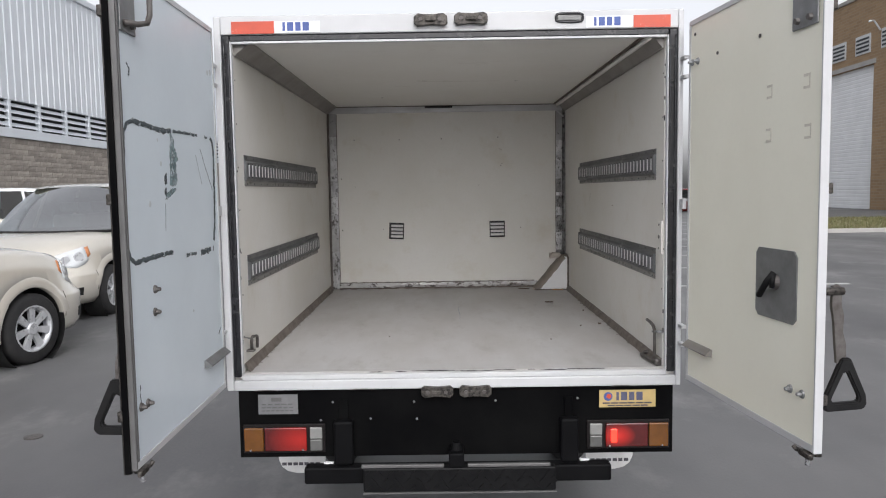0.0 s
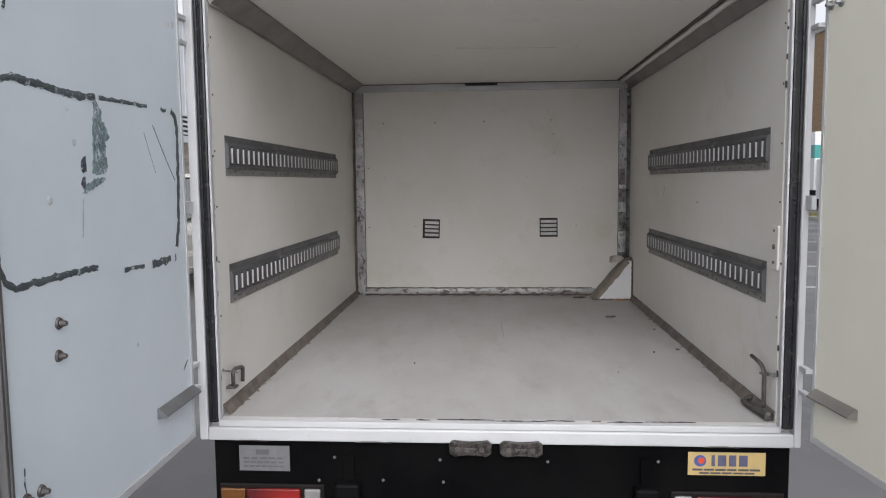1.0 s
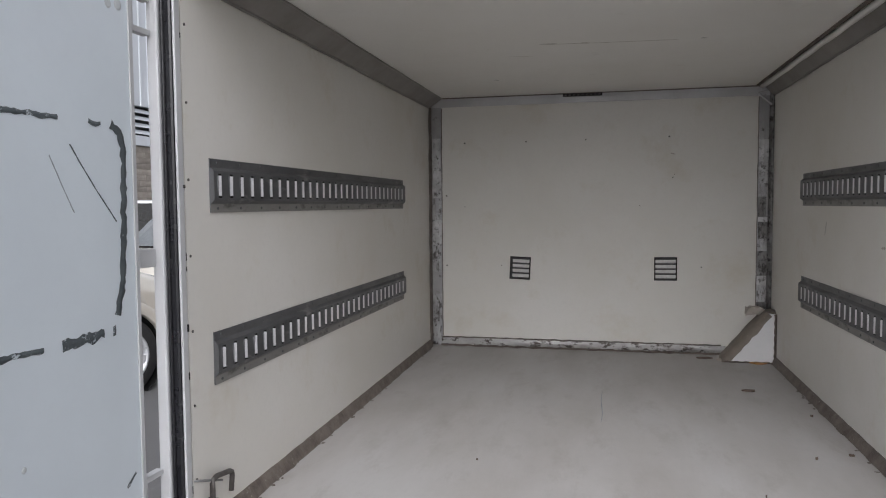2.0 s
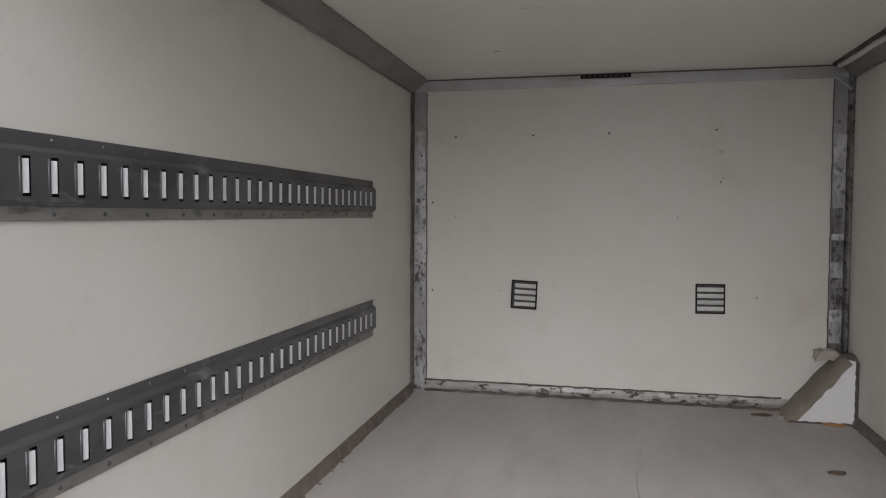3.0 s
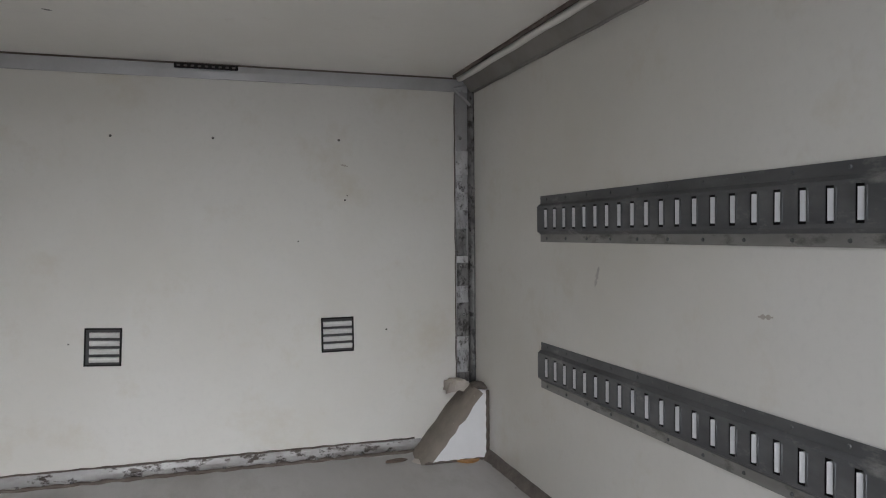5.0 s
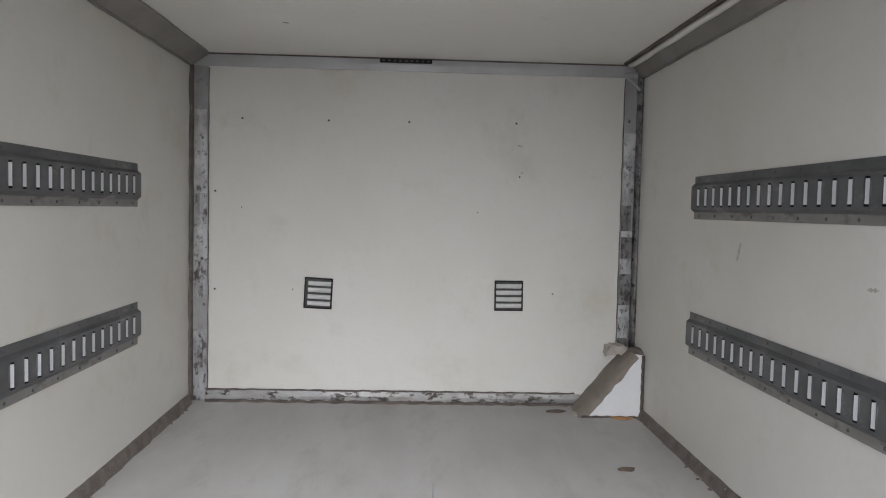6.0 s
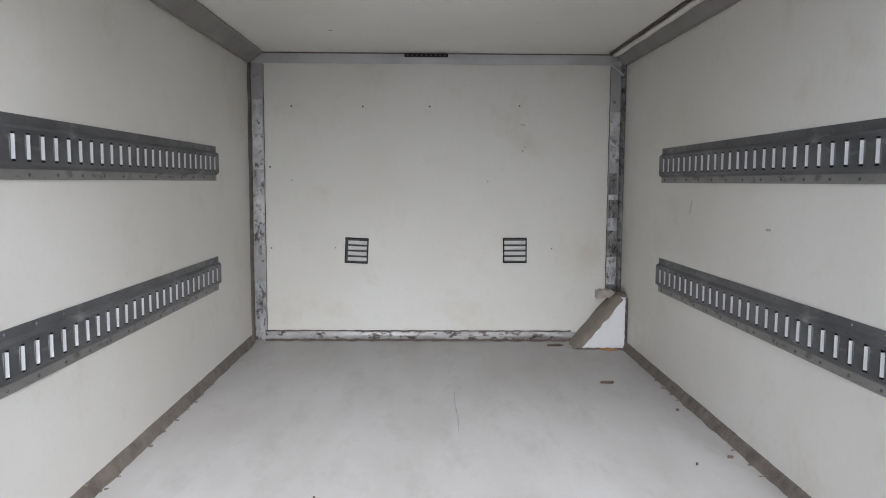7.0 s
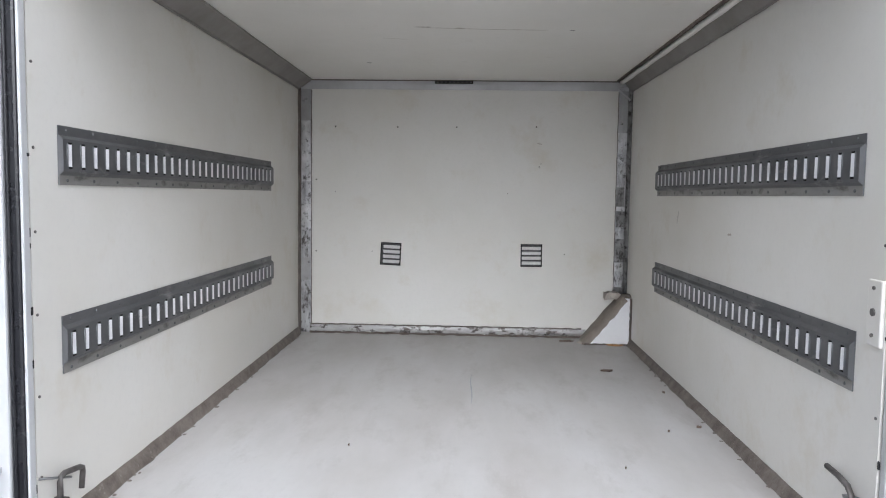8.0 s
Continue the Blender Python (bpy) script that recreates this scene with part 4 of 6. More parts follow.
step = part("rear_step", box(B(), -0.366, 0.388, -0.105, -0.0625, 0.456, 0.552, 0.006), TREAD, truck, "black tread-plate rear step")
part("step_edge", box(B(), -0.372, -0.049, -0.104, -0.0865, 0.5525, 0.566, 0.003), EDGE_GREY, step, "worn black step edge")
part("step_edge", box(B(), 0.044, 0.366, -0.104, -0.0865, 0.5525, 0.566, 0.003), EDGE_GREY, step, "worn black step edge")
part("step_lip", box(B(), -0.368, 0.390, -0.109, -0.103, 0.451, 0.4565), EDGE_GREY, step, "bare metal lower lip")
knob = None
for i in range(17):
    for k in range(3):
        m = pose(-0.345 + 0.044 * i + 0.022 * (k % 2), -0.1065, 0.474 + 0.029 * k, 0, 45 if (i + k) % 2 else -45, 0)
        if knob is None:
            knob = part("tread_lug", box(B(), -0.013, 0.013, -0.003, 0.001, -0.004, 0.004), TREAD, step)
            knob.matrix_basis = m
        else:
            shared("tread_lug", knob, m, step)
bm = box(B(), -0.03, 0.03, -0.11, 0.0, 0.5525, 0.61, 0.006)
disc(bm, (0.0, -0.06, 0.61), (0, 0, 1), 0.024, 0.03, 14, 0.016)
part("tow_hitch", bm, BLACK_TUBE, truck, "black tow hitch")
for s in (-1, 1):
    bm = B()
    out = [(0.60, 0.44), (0.815, 0.44), (0.815, 0.405), (0.80, 0.372), (0.775, 0.352), (0.735, 0.342), (0.60, 0.340)]
    prism(bm, [(s * x, z) for x, z in out][::s], 0.006, pose(0, 0.40, 0))
    mf = part("mudflap", bm, MUDFLAP, truck, "white mudflap with printed lettering")
    a, c = sorted((s * 0.62, s * 0.80))
    bars(mf, a, c, 0.378, 0.392, 0.3995, DARK_PRINT, 7, 40 + s)
    part("mudflap_hanger", box(B(), min(s * 0.60, s * 0.83), max(s * 0.60, s * 0.83), 0.399, 0.407, 0.4405, 0.62), BLACK, truck)
    part("plate_light", box(B(), min(s * 0.495, s * 0.533), max(s * 0.495, s * 0.533), -0.020, -0.001, 0.529, 0.547, 0.003), WEDGE_WHITE, truck, "small plate light")


def wheel(parent, centre, axis, r, w, hub_mat, spokes=7, name="wheel"):
    """Tyre with rounded shoulders, rim ring and spokes."""
    c, a = Vector(centre), Vector(axis).normalized()
    u = Vector((0, 0, 1))
    v = a.cross(u).normalized()
    bm = B()
    n = 28
    prof = [(-0.5 * w, r * 0.66), (-0.5 * w, r * 0.90), (-0.36 * w, r), (0.36 * w, r), (0.5 * w, r * 0.90), (0.5 * w, r * 0.66)]
    rings = [[bm.verts.new(c + a * p + q * (math.cos(2 * math.pi * i / n) * u + math.sin(2 * math.pi * i / n) * v)) for p, q in prof] for i in range(n)]
    for i in range(n):
        p, q = rings[i], rings[(i + 1) % n]
        for k in range(5):
            bm.faces.new((p[k], p[k + 1], q[k + 1], q[k]))
    t = part(name, bm, RUBBER, parent, smooth=True)
    bm = B()
    prof = [(0.30 * w, r * 0.655), (0.5 * w, r * 0.665), (0.48 * w, r * 0.60), (0.1 * w, r * 0.57)]
    rings = [[bm.verts.new(c + a * p + q * (math.cos(2 * math.pi * i / n) * u + math.sin(2 * math.pi * i / n) * v)) for p, q in prof] for i in range(n)]
    for i in range(n):
        p, q = rings[i], rings[(i + 1) % n]
        for k in range(3):
            bm.faces.new((p[k], p[k + 1], q[k + 1], q[k]))
    part("rim", bm, hub_mat, t, smooth=True)
    bm = B()
    disc(bm, c + a * 0.05 * w, a, r * 0.575, 0.004, 24)
    part("brake", bm, WELL_AND_SHADE_DARK, t)
    for i in range(spokes):
        ang = 2 * math.pi * i / spokes
        d = math.cos(ang) * u + math.sin(ang) * v
        e = a.cross(d)
        bm = B()
        lo = [c + a * (0.40 * w) + d * (r * 0.10) + e * (r * 0.070 * k) for k in (-1, 1)]
        hi = [c + a * (0.44 * w) + d * (r * 0.62) + e * (r * 0.115 * k) for k in (-1, 1)]
        quad = [lo[0], lo[1], hi[1], hi[0]]
        f1 = [bm.verts.new(p) for p in quad]
        f2 = [bm.verts.new(p - a * 0.03) for p in quad]
        bm.faces.new(f1)
        bm.faces.new(f2[::-1])
        for k in range(4):
            bm.faces.new((f1[k], f2[k], f2[(k + 1) % 4], f1[(k + 1) % 4]))
        part("spoke", bm, hub_mat, t)
    bm = B()
    disc(bm, c + a * 0.36 * w, a, r * 0.20, 0.12 * w, 18, r * 0.16)
    part("hub_cap", bm, hub_mat, t)
    return t


for s in (-1, 1):
    wheel(truck, (s * 0.68, 1.50, 0.31), (s, 0, 0), 0.31, 0.19, EDGE_GREY, 5)
bm = B()
for s in (-1, 1):
    x0, x1 = sorted((s * 0.32, s * 0.40))
    box(bm, x0, x1, 0.05, 2.30, 0.68, 0.845)
tube(bm, [(-0.60, 1.50, 0.31), (0.60, 1.50, 0.31)], 0.06, 10)
for s in (-1, 1):
    x0, x1 = sorted((s * 0.33, s * 0.39))
    box(bm, x0, x1, 1.37, 1.63, 0.30, 0.68)
part("chassis", bm, BLACK_TUBE, truck, "black chassis rails and axle")


set_over(before, TAIL)

# ---- rear doors ----
before = set(truck.children)
def door_frame(hinge, angle):
    """Local x runs from the hinge to the free edge along the inner face, local y points outwards through the door, z up."""
    return pose(hinge[0], hinge[1], 0, 0, 0, angle)


def rear_door(s, hinge, angle, width, mat, edge, label):
    z0, z1, th = 0.878, 2.243, 0.024 if s < 0 else 0.022
    o = 1 if s > 0 else -1          # outward side in local y
    m = door_frame(hinge, angle)
    lo, hi = sorted((0.0, o * th))
    first = 0.070 if s < 0 else 0.055
    d = part("rear_door", box(B(), first, width, lo, hi, z0, z1, 0.003), mat, truck, label)
    d.matrix_basis = m

    def add(name, x0, x1, y0, y1, za, zb, mt, lab="", bev=0.0):
        """y0, y1: metres towards the inside from the inner face."""
        p, q = sorted((-o * y0, -o * y1))
        return part(name, box(B(), x0, x1, p, q, za, zb, bev), mt, d, lab)
    add("edge_trim", width + 0.0005, width + 0.008, -th, 0.004, z0 - 0.004, z1 + 0.004, edge, "metal trim along the free edge", 0.002)
    add("edge_trim", first, width, 0.0005, 0.004, z0 - 0.002, z0 + 0.018, WHITE, "metal trim along the bottom edge", 0.001)
    add("edge_trim", first, width, 0.0005, 0.004, z1 - 0.016, z1 + 0.002, WHITE, "metal trim along the top edge", 0.001)
    add("edge_trim", first, first + 0.012, 0.0005, 0.004, z0 + 0.0185, z1 - 0.0165, WHITE, "metal trim along the hinge side", 0.001)
    if s < 0:
        add("edge_seal", width + 0.0085, width + 0.014, -th - 0.004, -th + 0.013, z0 - 0.01, z1, BLACK, "black rubber edge seal", 0.002)
        add("edge_trim", width - 0.009, width, 0.0005, 0.006, z0 + 0.0185, z1 - 0.0165, edge, "grey aluminium edging", 0.002)
    # ledge near the hinge
    bm = B()
    out = [(0.0005, 0.0), (0.026, 0.004), (0.029, 0.009), (0.006, 0.028), (0.0005, 0.028)]
    length = 0.235 if s < 0 else 0.195
    start = 0.076 if s < 0 else 0.072
    prism(bm, [(-o * y, z) for y, z in out], length, pose(start, 0, 1.008) @ pose(0, 0, 0, 0, 0, -90) @ Matrix.Diagonal((-1, 1, 1, 1)))
    part("door_ledge", bm, ZINC if s < 0 else CEIL_TRIM, d, "dirty folded metal ledge")
    # bolts
    pts = [(0.735, 1.350), (0.742, 1.284), (0.873, 1.038), (0.826, 1.036)] if s < 0 else [(0.759, 1.028), (0.819, 1.028), (0.080, 2.090), (0.125, 2.088)]
    for x, z in pts:
        bm = disc(B(), (x, -o * 0.0005, z), (0, -o, 0), 0.013, 0.005, 14, 0.011)
        disc(bm, (x, -o * 0.0054, z), (0, -o, 0), 0.008, 0.013, 6, 0.005)
        part("carriage_bolt", bm, DARK_STEEL if s < 0 else ZINC, d, "steel bolt with washer")
    # top cam plate with its hook
    x0, x1 = (0.80, 0.90) if s < 0 else (0.738, 0.858)
    pl = add("lock_plate", x0, x1, 0.0005, 0.007, 2.062, 2.205, ZINC, "grey steel lock plate with bolts", 0.003)
    for x, z in ((x0 + 0.03, 2.085), (x1 - 0.03, 2.085), (x0 + 0.03, 2.17), (x1 - 0.03, 2.17)):
        part("plate_bolt", disc(B(), (x, -o * 0.007, z), (0, -o, 0), 0.011, 0.010, 6, 0.009), DARK_STEEL, d)
    if s < 0:
        bm = tube(B(), [(0.885, 0.010, 2.085), (0.84, 0.030, 2.088), (0.80, 0.040, 2.100), (0.785, 0.042, 2.125), (0.783, 0.042, 2.170)], 0.008, 8)
        part("cam_hook", bm, DARK_STEEL, d, "curved dark steel hook", True)
    # foot of the locking bar, below the free edge
    bm = box(B(), width - 0.052, width + 0.004, min(-o * 0.0, -o * 0.014), max(-o * 0.0, -o * 0.014), z0 - 0.024, z0 - 0.006, 0.004)
    tube(bm, [(width - 0.02, o * 0.015, z0 - 0.016), (width - 0.062, -o * 0.012, z0 - 0.012), (width - 0.070, -o * 0.016, z0 - 0.004)], 0.007, 8)
    part("lock_foot", bm, CAST, d, "cast foot of the locking bar")
    part("foot_tip", disc(B(), (width - 0.01, -o * 0.010, z0 - 0.040), (0, 0, 1), 0.007, 0.018, 10, 0.006), BRIGHT, d, "bright end of the locking bar")
    tubey = o * (th + 0.020)
    part("locking_bar", tube(B(), [(width - 0.045, tubey, z0 - 0.03), (width - 0.045, tubey, z1 + 0.02)], 0.012, 10), CAST, d, "steel locking bar on the outer face", True)
    for z in (1.0, 1.6, 2.1):
        add("bar_guide", width - 0.065, width - 0.025, -th - 0.035, -th - 0.0005, z, z + 0.03, CAST, "", 0.003)
    return d, m, o, th


left_door, LM, LO, LTH = rear_door(-1, (-0.893, -0.016), -89.0, 0.918, DOOR_GREY, EDGE_GREY, "open grey-white insulated rear door with residue marks")
right_door, RM, RO, RTH = rear_door(1, (0.906, -0.004), -83.9, 0.876, DOOR_CREAM, WHITE, "open cream insulated rear door with steel plate")

# pull handles on the outer faces
def pull_handle(parent, x, zt, o, th, out, size, reach=1.0, name="pull_handle"):
    """A steel arm from the latch with a triangular loop below it, standing out from the outer face."""
    bm = B()
    arm = [(-0.012, -0.150), (0.016, -0.150), (0.014, -0.110), (0.004, -0.085), (0.006, -0.050), (-0.002, -0.030), (-0.004, 0.012), (-0.016, 0.020), (-0.030, 0.014), (-0.032, -0.030), (-0.024, -0.060), (-0.018, -0.110)]
    prism(bm, [(o * (a + 0.012), b * (reach if b < 0 else 1)) for a, b in arm], 0.012, pose(x, o * (th + out), zt, 0, 0, 90))
    h = part(name, bm, DARK_STEEL, parent, "worn steel latch arm with black loop handle")
    part("latch_pivot", tube(B(), [(x, o * (th + 0.001), zt), (x, o * (th + out + 0.012), zt)], 0.012, 10), CAST, parent, "", True)
    part("arm_bolt", disc(B(), (x + 0.001, o * (th + out - 0.006), zt), (1, 0, 0), 0.009, 0.006, 8), ALU_CLEAN, parent)
    bm = B()
    outer = [(-0.014, 0.165), (0.014, 0.165), (0.066, 0.050), (0.070, 0.020), (0.060, 0.004), (-0.060, 0.000), (-0.070, 0.016), (-0.064, 0.048)]
    inner = [(-0.006, 0.122), (0.006, 0.122), (0.042, 0.048), (0.046, 0.036), (0.042, 0.029), (-0.040, 0.026), (-0.046, 0.032), (-0.042, 0.046)]
    place = pose(x + 0.010, o * (th + out + 0.024), zt - 0.142 * reach - 0.165 * size + 0.006, 0, 0, 90) @ Matrix.Diagonal((size, 1, size, 1))
    vs = [[bm.verts.new(place @ Vector((o * a, d, b))) for a, b in ring] for ring in (outer, inner) for d in (0.0, 0.020)]
    for k in range(8):
        n = (k + 1) % 8
        bm.faces.new((vs[0][k], vs[0][n], vs[2][n], vs[2][k]))
        bm.faces.new((vs[1][k], vs[1][n], vs[3][n], vs[3][k]))
        bm.faces.new((vs[0][k], vs[0][n], vs[1][n], vs[1][k]))
        bm.faces.new((vs[2][k], vs[2][n], vs[3][n], vs[3][k]))
    finish(bm)
    bmesh.ops.bevel(bm, geom=[e for e in bm.edges if e.calc_face_angle(0) > 0.7], offset=0.004, segments=2, affect="EDGES")
    part("loop_grip", bm, GRIP, parent, "black triangular loop handle")


pull_handle(right_door, 0.790, 1.318, RO, RTH, 0.101, 0.96, 1.42)
pull_handle(left_door, 0.800, 1.330, LO, LTH, 0.048, 1.0, 1.66)

# zinc plate with latch on the right door
def inner_box(parent, o, x0, x1, d0, d1, z0, z1, mat, name, label="", bev=0.0):
    p, q = sorted((-o * d0, -o * d1))
    return part(name, box(B(), x0, x1, p, q, z0, z1, bev), mat, parent, label)


bm = B()
c = 0.016
prism(bm, [(0.563 + c, 1.219), (0.784 - c, 1.219), (0.784, 1.219 + c), (0.784, 1.434 - c), (0.784 - c, 1.434), (0.563 + c, 1.434), (0.563, 1.434 - c), (0.563, 1.219 + c)], 0.004, pose(0, -0.0045, 0))
part("latch_plate", bm, ZINC, right_door, "grey zinc plate with rounded corners")
bm = disc(B(), (0.675, -0.0046, 1.335), (0, -1, 0), 0.026, 0.012, 16, 0.020)
part("latch_boss", bm, DARK_STEEL, right_door, "round latch boss")
bm = tube(B(), [(0.690, -0.020, 1.362), (0.668, -0.028, 1.335), (0.628, -0.030, 1.288)], 0.010, 8)
tube(bm, [(0.690, -0.020, 1.362), (0.686, -0.022, 1.318)], 0.008, 8)
part("latch_lever", bm, GRIP, right_door, "black inner latch lever", True)
for x, z in ((0.615, 1.911), (0.806, 1.916), (0.614, 1.780), (0.815, 1.776)):
    for k in range(2):
        inner_box(right_door, RO, x - 0.014, x + 0.012, 0.0005, 0.0015, z - 0.022 + 0.034 * k, z - 0.015 + 0.034 * k, GLUE, "glue_mark")
    inner_box(right_door, RO, x + 0.0125, x + 0.016, 0.0005, 0.0013, z - 0.022, z + 0.020, GLUE, "glue_mark")
for x, z in ((0.556, 2.090), (0.278, 2.089), (0.10, 2.19)):
    part("screw_head", disc(B(), (x, -0.0003, z), (0, -1, 0), 0.006, 0.003, 8), DARK_STEEL, right_door)

# residue of a removed panel on the left door
def residue_run(pts, width, seed, mat, keep=0.8, name="residue_strip"):
    """A ragged ribbon along pts (x, z) on the inner face; keep: how much of it is left."""
    dense = []
    for (x0, z0_), (x1, z1_) in zip(pts, pts[1:]):
        n = max(2, int(math.hypot(x1 - x0, z1_ - z0_) / 0.008))
        dense += [(x0 + (x1 - x0) * i / n, z0_ + (z1_ - z0_) * i / n) for i in range(n)]
    dense.append(pts[-1])
    bm = B()
    prev = None
    rnd = random.Random(seed)
    for i, (x, z) in enumerate(dense):
        lack = noise.noise(Vector((i * 0.13, seed * 3.1, 1.3))) * 0.55 + noise.noise(Vector((i * 0.45, seed * 1.9, 4.0))) * 0.25 + 0.5
        a, b = dense[max(0, i - 1)], dense[min(len(dense) - 1, i + 1)]
        t = Vector((b[0] - a[0], b[1] - a[1])).normalized()
        if lack > keep:
            prev = None
            continue
        up_, low = (width * 0.5 * (0.60 + 0.40 * noise.noise(Vector((i * 0.35, seed, k))) + rnd.uniform(-0.14, 0.14)) * min(1.0, 0.45 + (keep - lack) * 4) for k in (7.0, 13.0))
        row = [bm.verts.new((x - t.y * up_, 0.0007, z + t.x * up_)), bm.verts.new((x, 0.0017, z)), bm.verts.new((x + t.y * low, 0.0007, z - t.x * low))]
        if prev:
            for k in range(2):
                bm.faces.new((prev[k], prev[k + 1], row[k + 1], row[k]))
        prev = row
    return part(name, bm, mat, left_door, "dark ragged adhesive residue")


def residue_patch(outline, seed, mat, name="green_residue", jitter=0.004):
    """A torn flat remnant inside an outline (x, z) on the inner face."""
    rnd = random.Random(seed)
    dense = []
    for (xa, za), (xb, zb) in zip(outline, outline[1:] + outline[:1]):
        n = max(1, int(math.hypot(xb - xa, zb - za) / 0.006))
        dense += [(xa + (xb - xa) * i / n + rnd.uniform(-jitter, jitter), za + (zb - za) * i / n + rnd.uniform(-jitter, jitter)) for i in range(n)]
    bm = prism(B(), dense, 0.0009, pose(0, 0.0006, 0))
    part(name, bm, mat, left_door, "mottled green remnant of a torn sticker" if mat == GREEN else "dark ragged adhesive residue")


residue_run([(0.84, 1.830), (0.74, 1.826), (0.67, 1.822), (0.60, 1.821), (0.545, 1.826)], 0.026, 1, RESIDUE, 1.15)
residue_run([(0.53, 1.826), (0.42, 1.829), (0.34, 1.831), (0.29, 1.831)], 0.016, 16, RESIDUE, 1.00)
residue_run([(0.21, 1.834), (0.19, 1.830), (0.175, 1.832)], 0.014, 17, RESIDUE, 1.10)
residue_run([(0.145, 1.834), (0.118, 1.820), (0.108, 1.79), (0.112, 1.66), (0.122, 1.52), (0.142, 1.454)], 0.030, 2, RESIDUE_THICK, 1.30)
residue_run([(0.84, 1.831), (0.878, 1.820), (0.900, 1.79), (0.905, 1.73)], 0.022, 3, RESIDUE, 1.10)
residue_run([(0.905, 1.72), (0.907, 1.64), (0.912, 1.55), (0.908, 1.49), (0.893, 1.455), (0.865, 1.440)], 0.021, 18, RESIDUE, 1.02)
residue_run([(0.87, 1.440), (0.81, 1.442), (0.72, 1.445), (0.60, 1.446), (0.57, 1.446)], 0.024, 4, RESIDUE, 1.00)
residue_run([(0.45, 1.424), (0.39, 1.425), (0.345, 1.422)], 0.018, 19, RESIDUE, 0.90)
residue_run([(0.30, 1.420), (0.22, 1.424), (0.15, 1.424)], 0.034, 5, RESIDUE, 0.86)
residue_patch([(0.556, 1.812), (0.548, 1.822), (0.536, 1.806), (0.524, 1.800), (0.520, 1.775), (0.498, 1.755), (0.492, 1.735), (0.512, 1.725), (0.510, 1.690), (0.506, 1.672), (0.516, 1.656), (0.572, 1.652), (0.566, 1.72)], 6, GREEN)
residue_patch([(0.515, 1.650), (0.560, 1.644), (0.606, 1.630), (0.617, 1.612), (0.602, 1.612), (0.560, 1.626), (0.516, 1.640)], 7, GREEN, jitter=0.003)
residue_patch([(0.600, 1.692), (0.612, 1.690), (0.622, 1.664), (0.612, 1.656), (0.598, 1.660)], 8, RESIDUE, jitter=0.002)
residue_patch([(0.604, 1.648), (0.616, 1.646), (0.621, 1.630), (0.612, 1.622), (0.603, 1.632)], 9, RESIDUE, jitter=0.002)
residue_run([(0.617, 1.600), (0.622, 1.55), (0.631, 1.475)], 0.005, 12, GREEN, 0.55, "green_residue")
residue_run([(0.314, 1.763), (0.285, 1.71), (0.256, 1.661)], 0.0048, 10, SCRATCH, 0.80, "scratch")
residue_run([(0.262, 1.786), (0.233, 1.750), (0.19, 1.70), (0.136, 1.642)], 0.0050, 11, RESIDUE_THICK, 1.05, "scratch")
residue_run([(0.130, 1.095), (0.100, 1.118)], 0.012, 13, RESIDUE, 0.98)
residue_run([(0.872, 1.10), (0.874, 1.07), (0.870, 1.05)], 0.008, 14, RESIDUE, 0.5)
residue_run([(0.86, 1.985), (0.842, 1.97), (0.85, 1.95)], 0.012, 15, RESIDUE, 0.6)
for x, z, r in ((0.66, 1.79, 0.006), (0.64, 1.72, 0.008), (0.74, 1.60, 0.010), (0.40, 1.23, 0.006), (0.11, 2.075, 0.012), (0.14, 2.07, 0.010)):
    bm = disc(B(), (x, 0.0004, z), (0, 1, 0), r, 0.0012, 9, r * 0.6)
    part("glue_spot", bm, GLUE_PALE, left_door)

# strap hinges from the frame back to the doors
for s, (xo, xd, yd) in ((-1, (0.9055, 0.902, -0.068)), (1, (0.8975, 0.916, -0.055))):
    for z in (1.045, 2.080):
        bm = B()
        for dz in (-0.036, 0.036):
            prism(bm, [(s * (xo - 0.008), z + dz - 0.006), (s * (xo + 0.010), z + dz - 0.006), (s * (xo + 0.010), z + dz + 0.006), (s * (xo - 0.008), z + dz + 0.006)], yd + 0.006, pose(0, -0.0125, 0))
        tube(bm, [(s * (xd + 0.006), yd, z - 0.046), (s * (xd + 0.006), yd, z + 0.046)], 0.008, 8)
        part("hinge", bm, WHITE, truck, "white strap hinge")
    for z in (1.56,):
        part("hinge", box(B(), min(s * (xo - 0.006), s * (xo + 0.008)), max(s * (xo - 0.006), s * (xo + 0.008)), yd, -0.0125, z - 0.02, z + 0.02, 0.002), WHITE, truck, "white strap hinge")

set_over(before, REAR)

# ---- loose bits on the cargo floor ----
def floor_bit(name, x, y, size, mat, seed, label, turn):
    rnd = random.Random(seed)
    bm = B()
    n = 9
    top = [bm.verts.new((size * (1 + rnd.uniform(-0.3, 0.3)) * math.cos(2 * math.pi * i / n), 0.45 * size * (1 + rnd.uniform(-0.3, 0.3)) * math.sin(2 * math.pi * i / n), 0.004 + rnd.uniform(0, 0.004))) for i in range(n)]
    low = [bm.verts.new((v.co.x * 0.96, v.co.y * 0.96, 0.0004)) for v in top]
    mid = bm.verts.new((0, 0, 0.005))
    for i in range(n):
        bm.faces.new((top[i], top[(i + 1) % n], mid))
        bm.faces.new((low[i], low[(i + 1) % n], top[(i + 1) % n], top[i]))
    bm.faces.new(low[::-1])
    ob = part(name, bm, mat)
    ob.matrix_basis = pose(x, y, floor_z(y), 0, 0, turn)
    tagged(ob, label, "leaf" if "leaf" in name else "debris", "bits on the cargo floor")


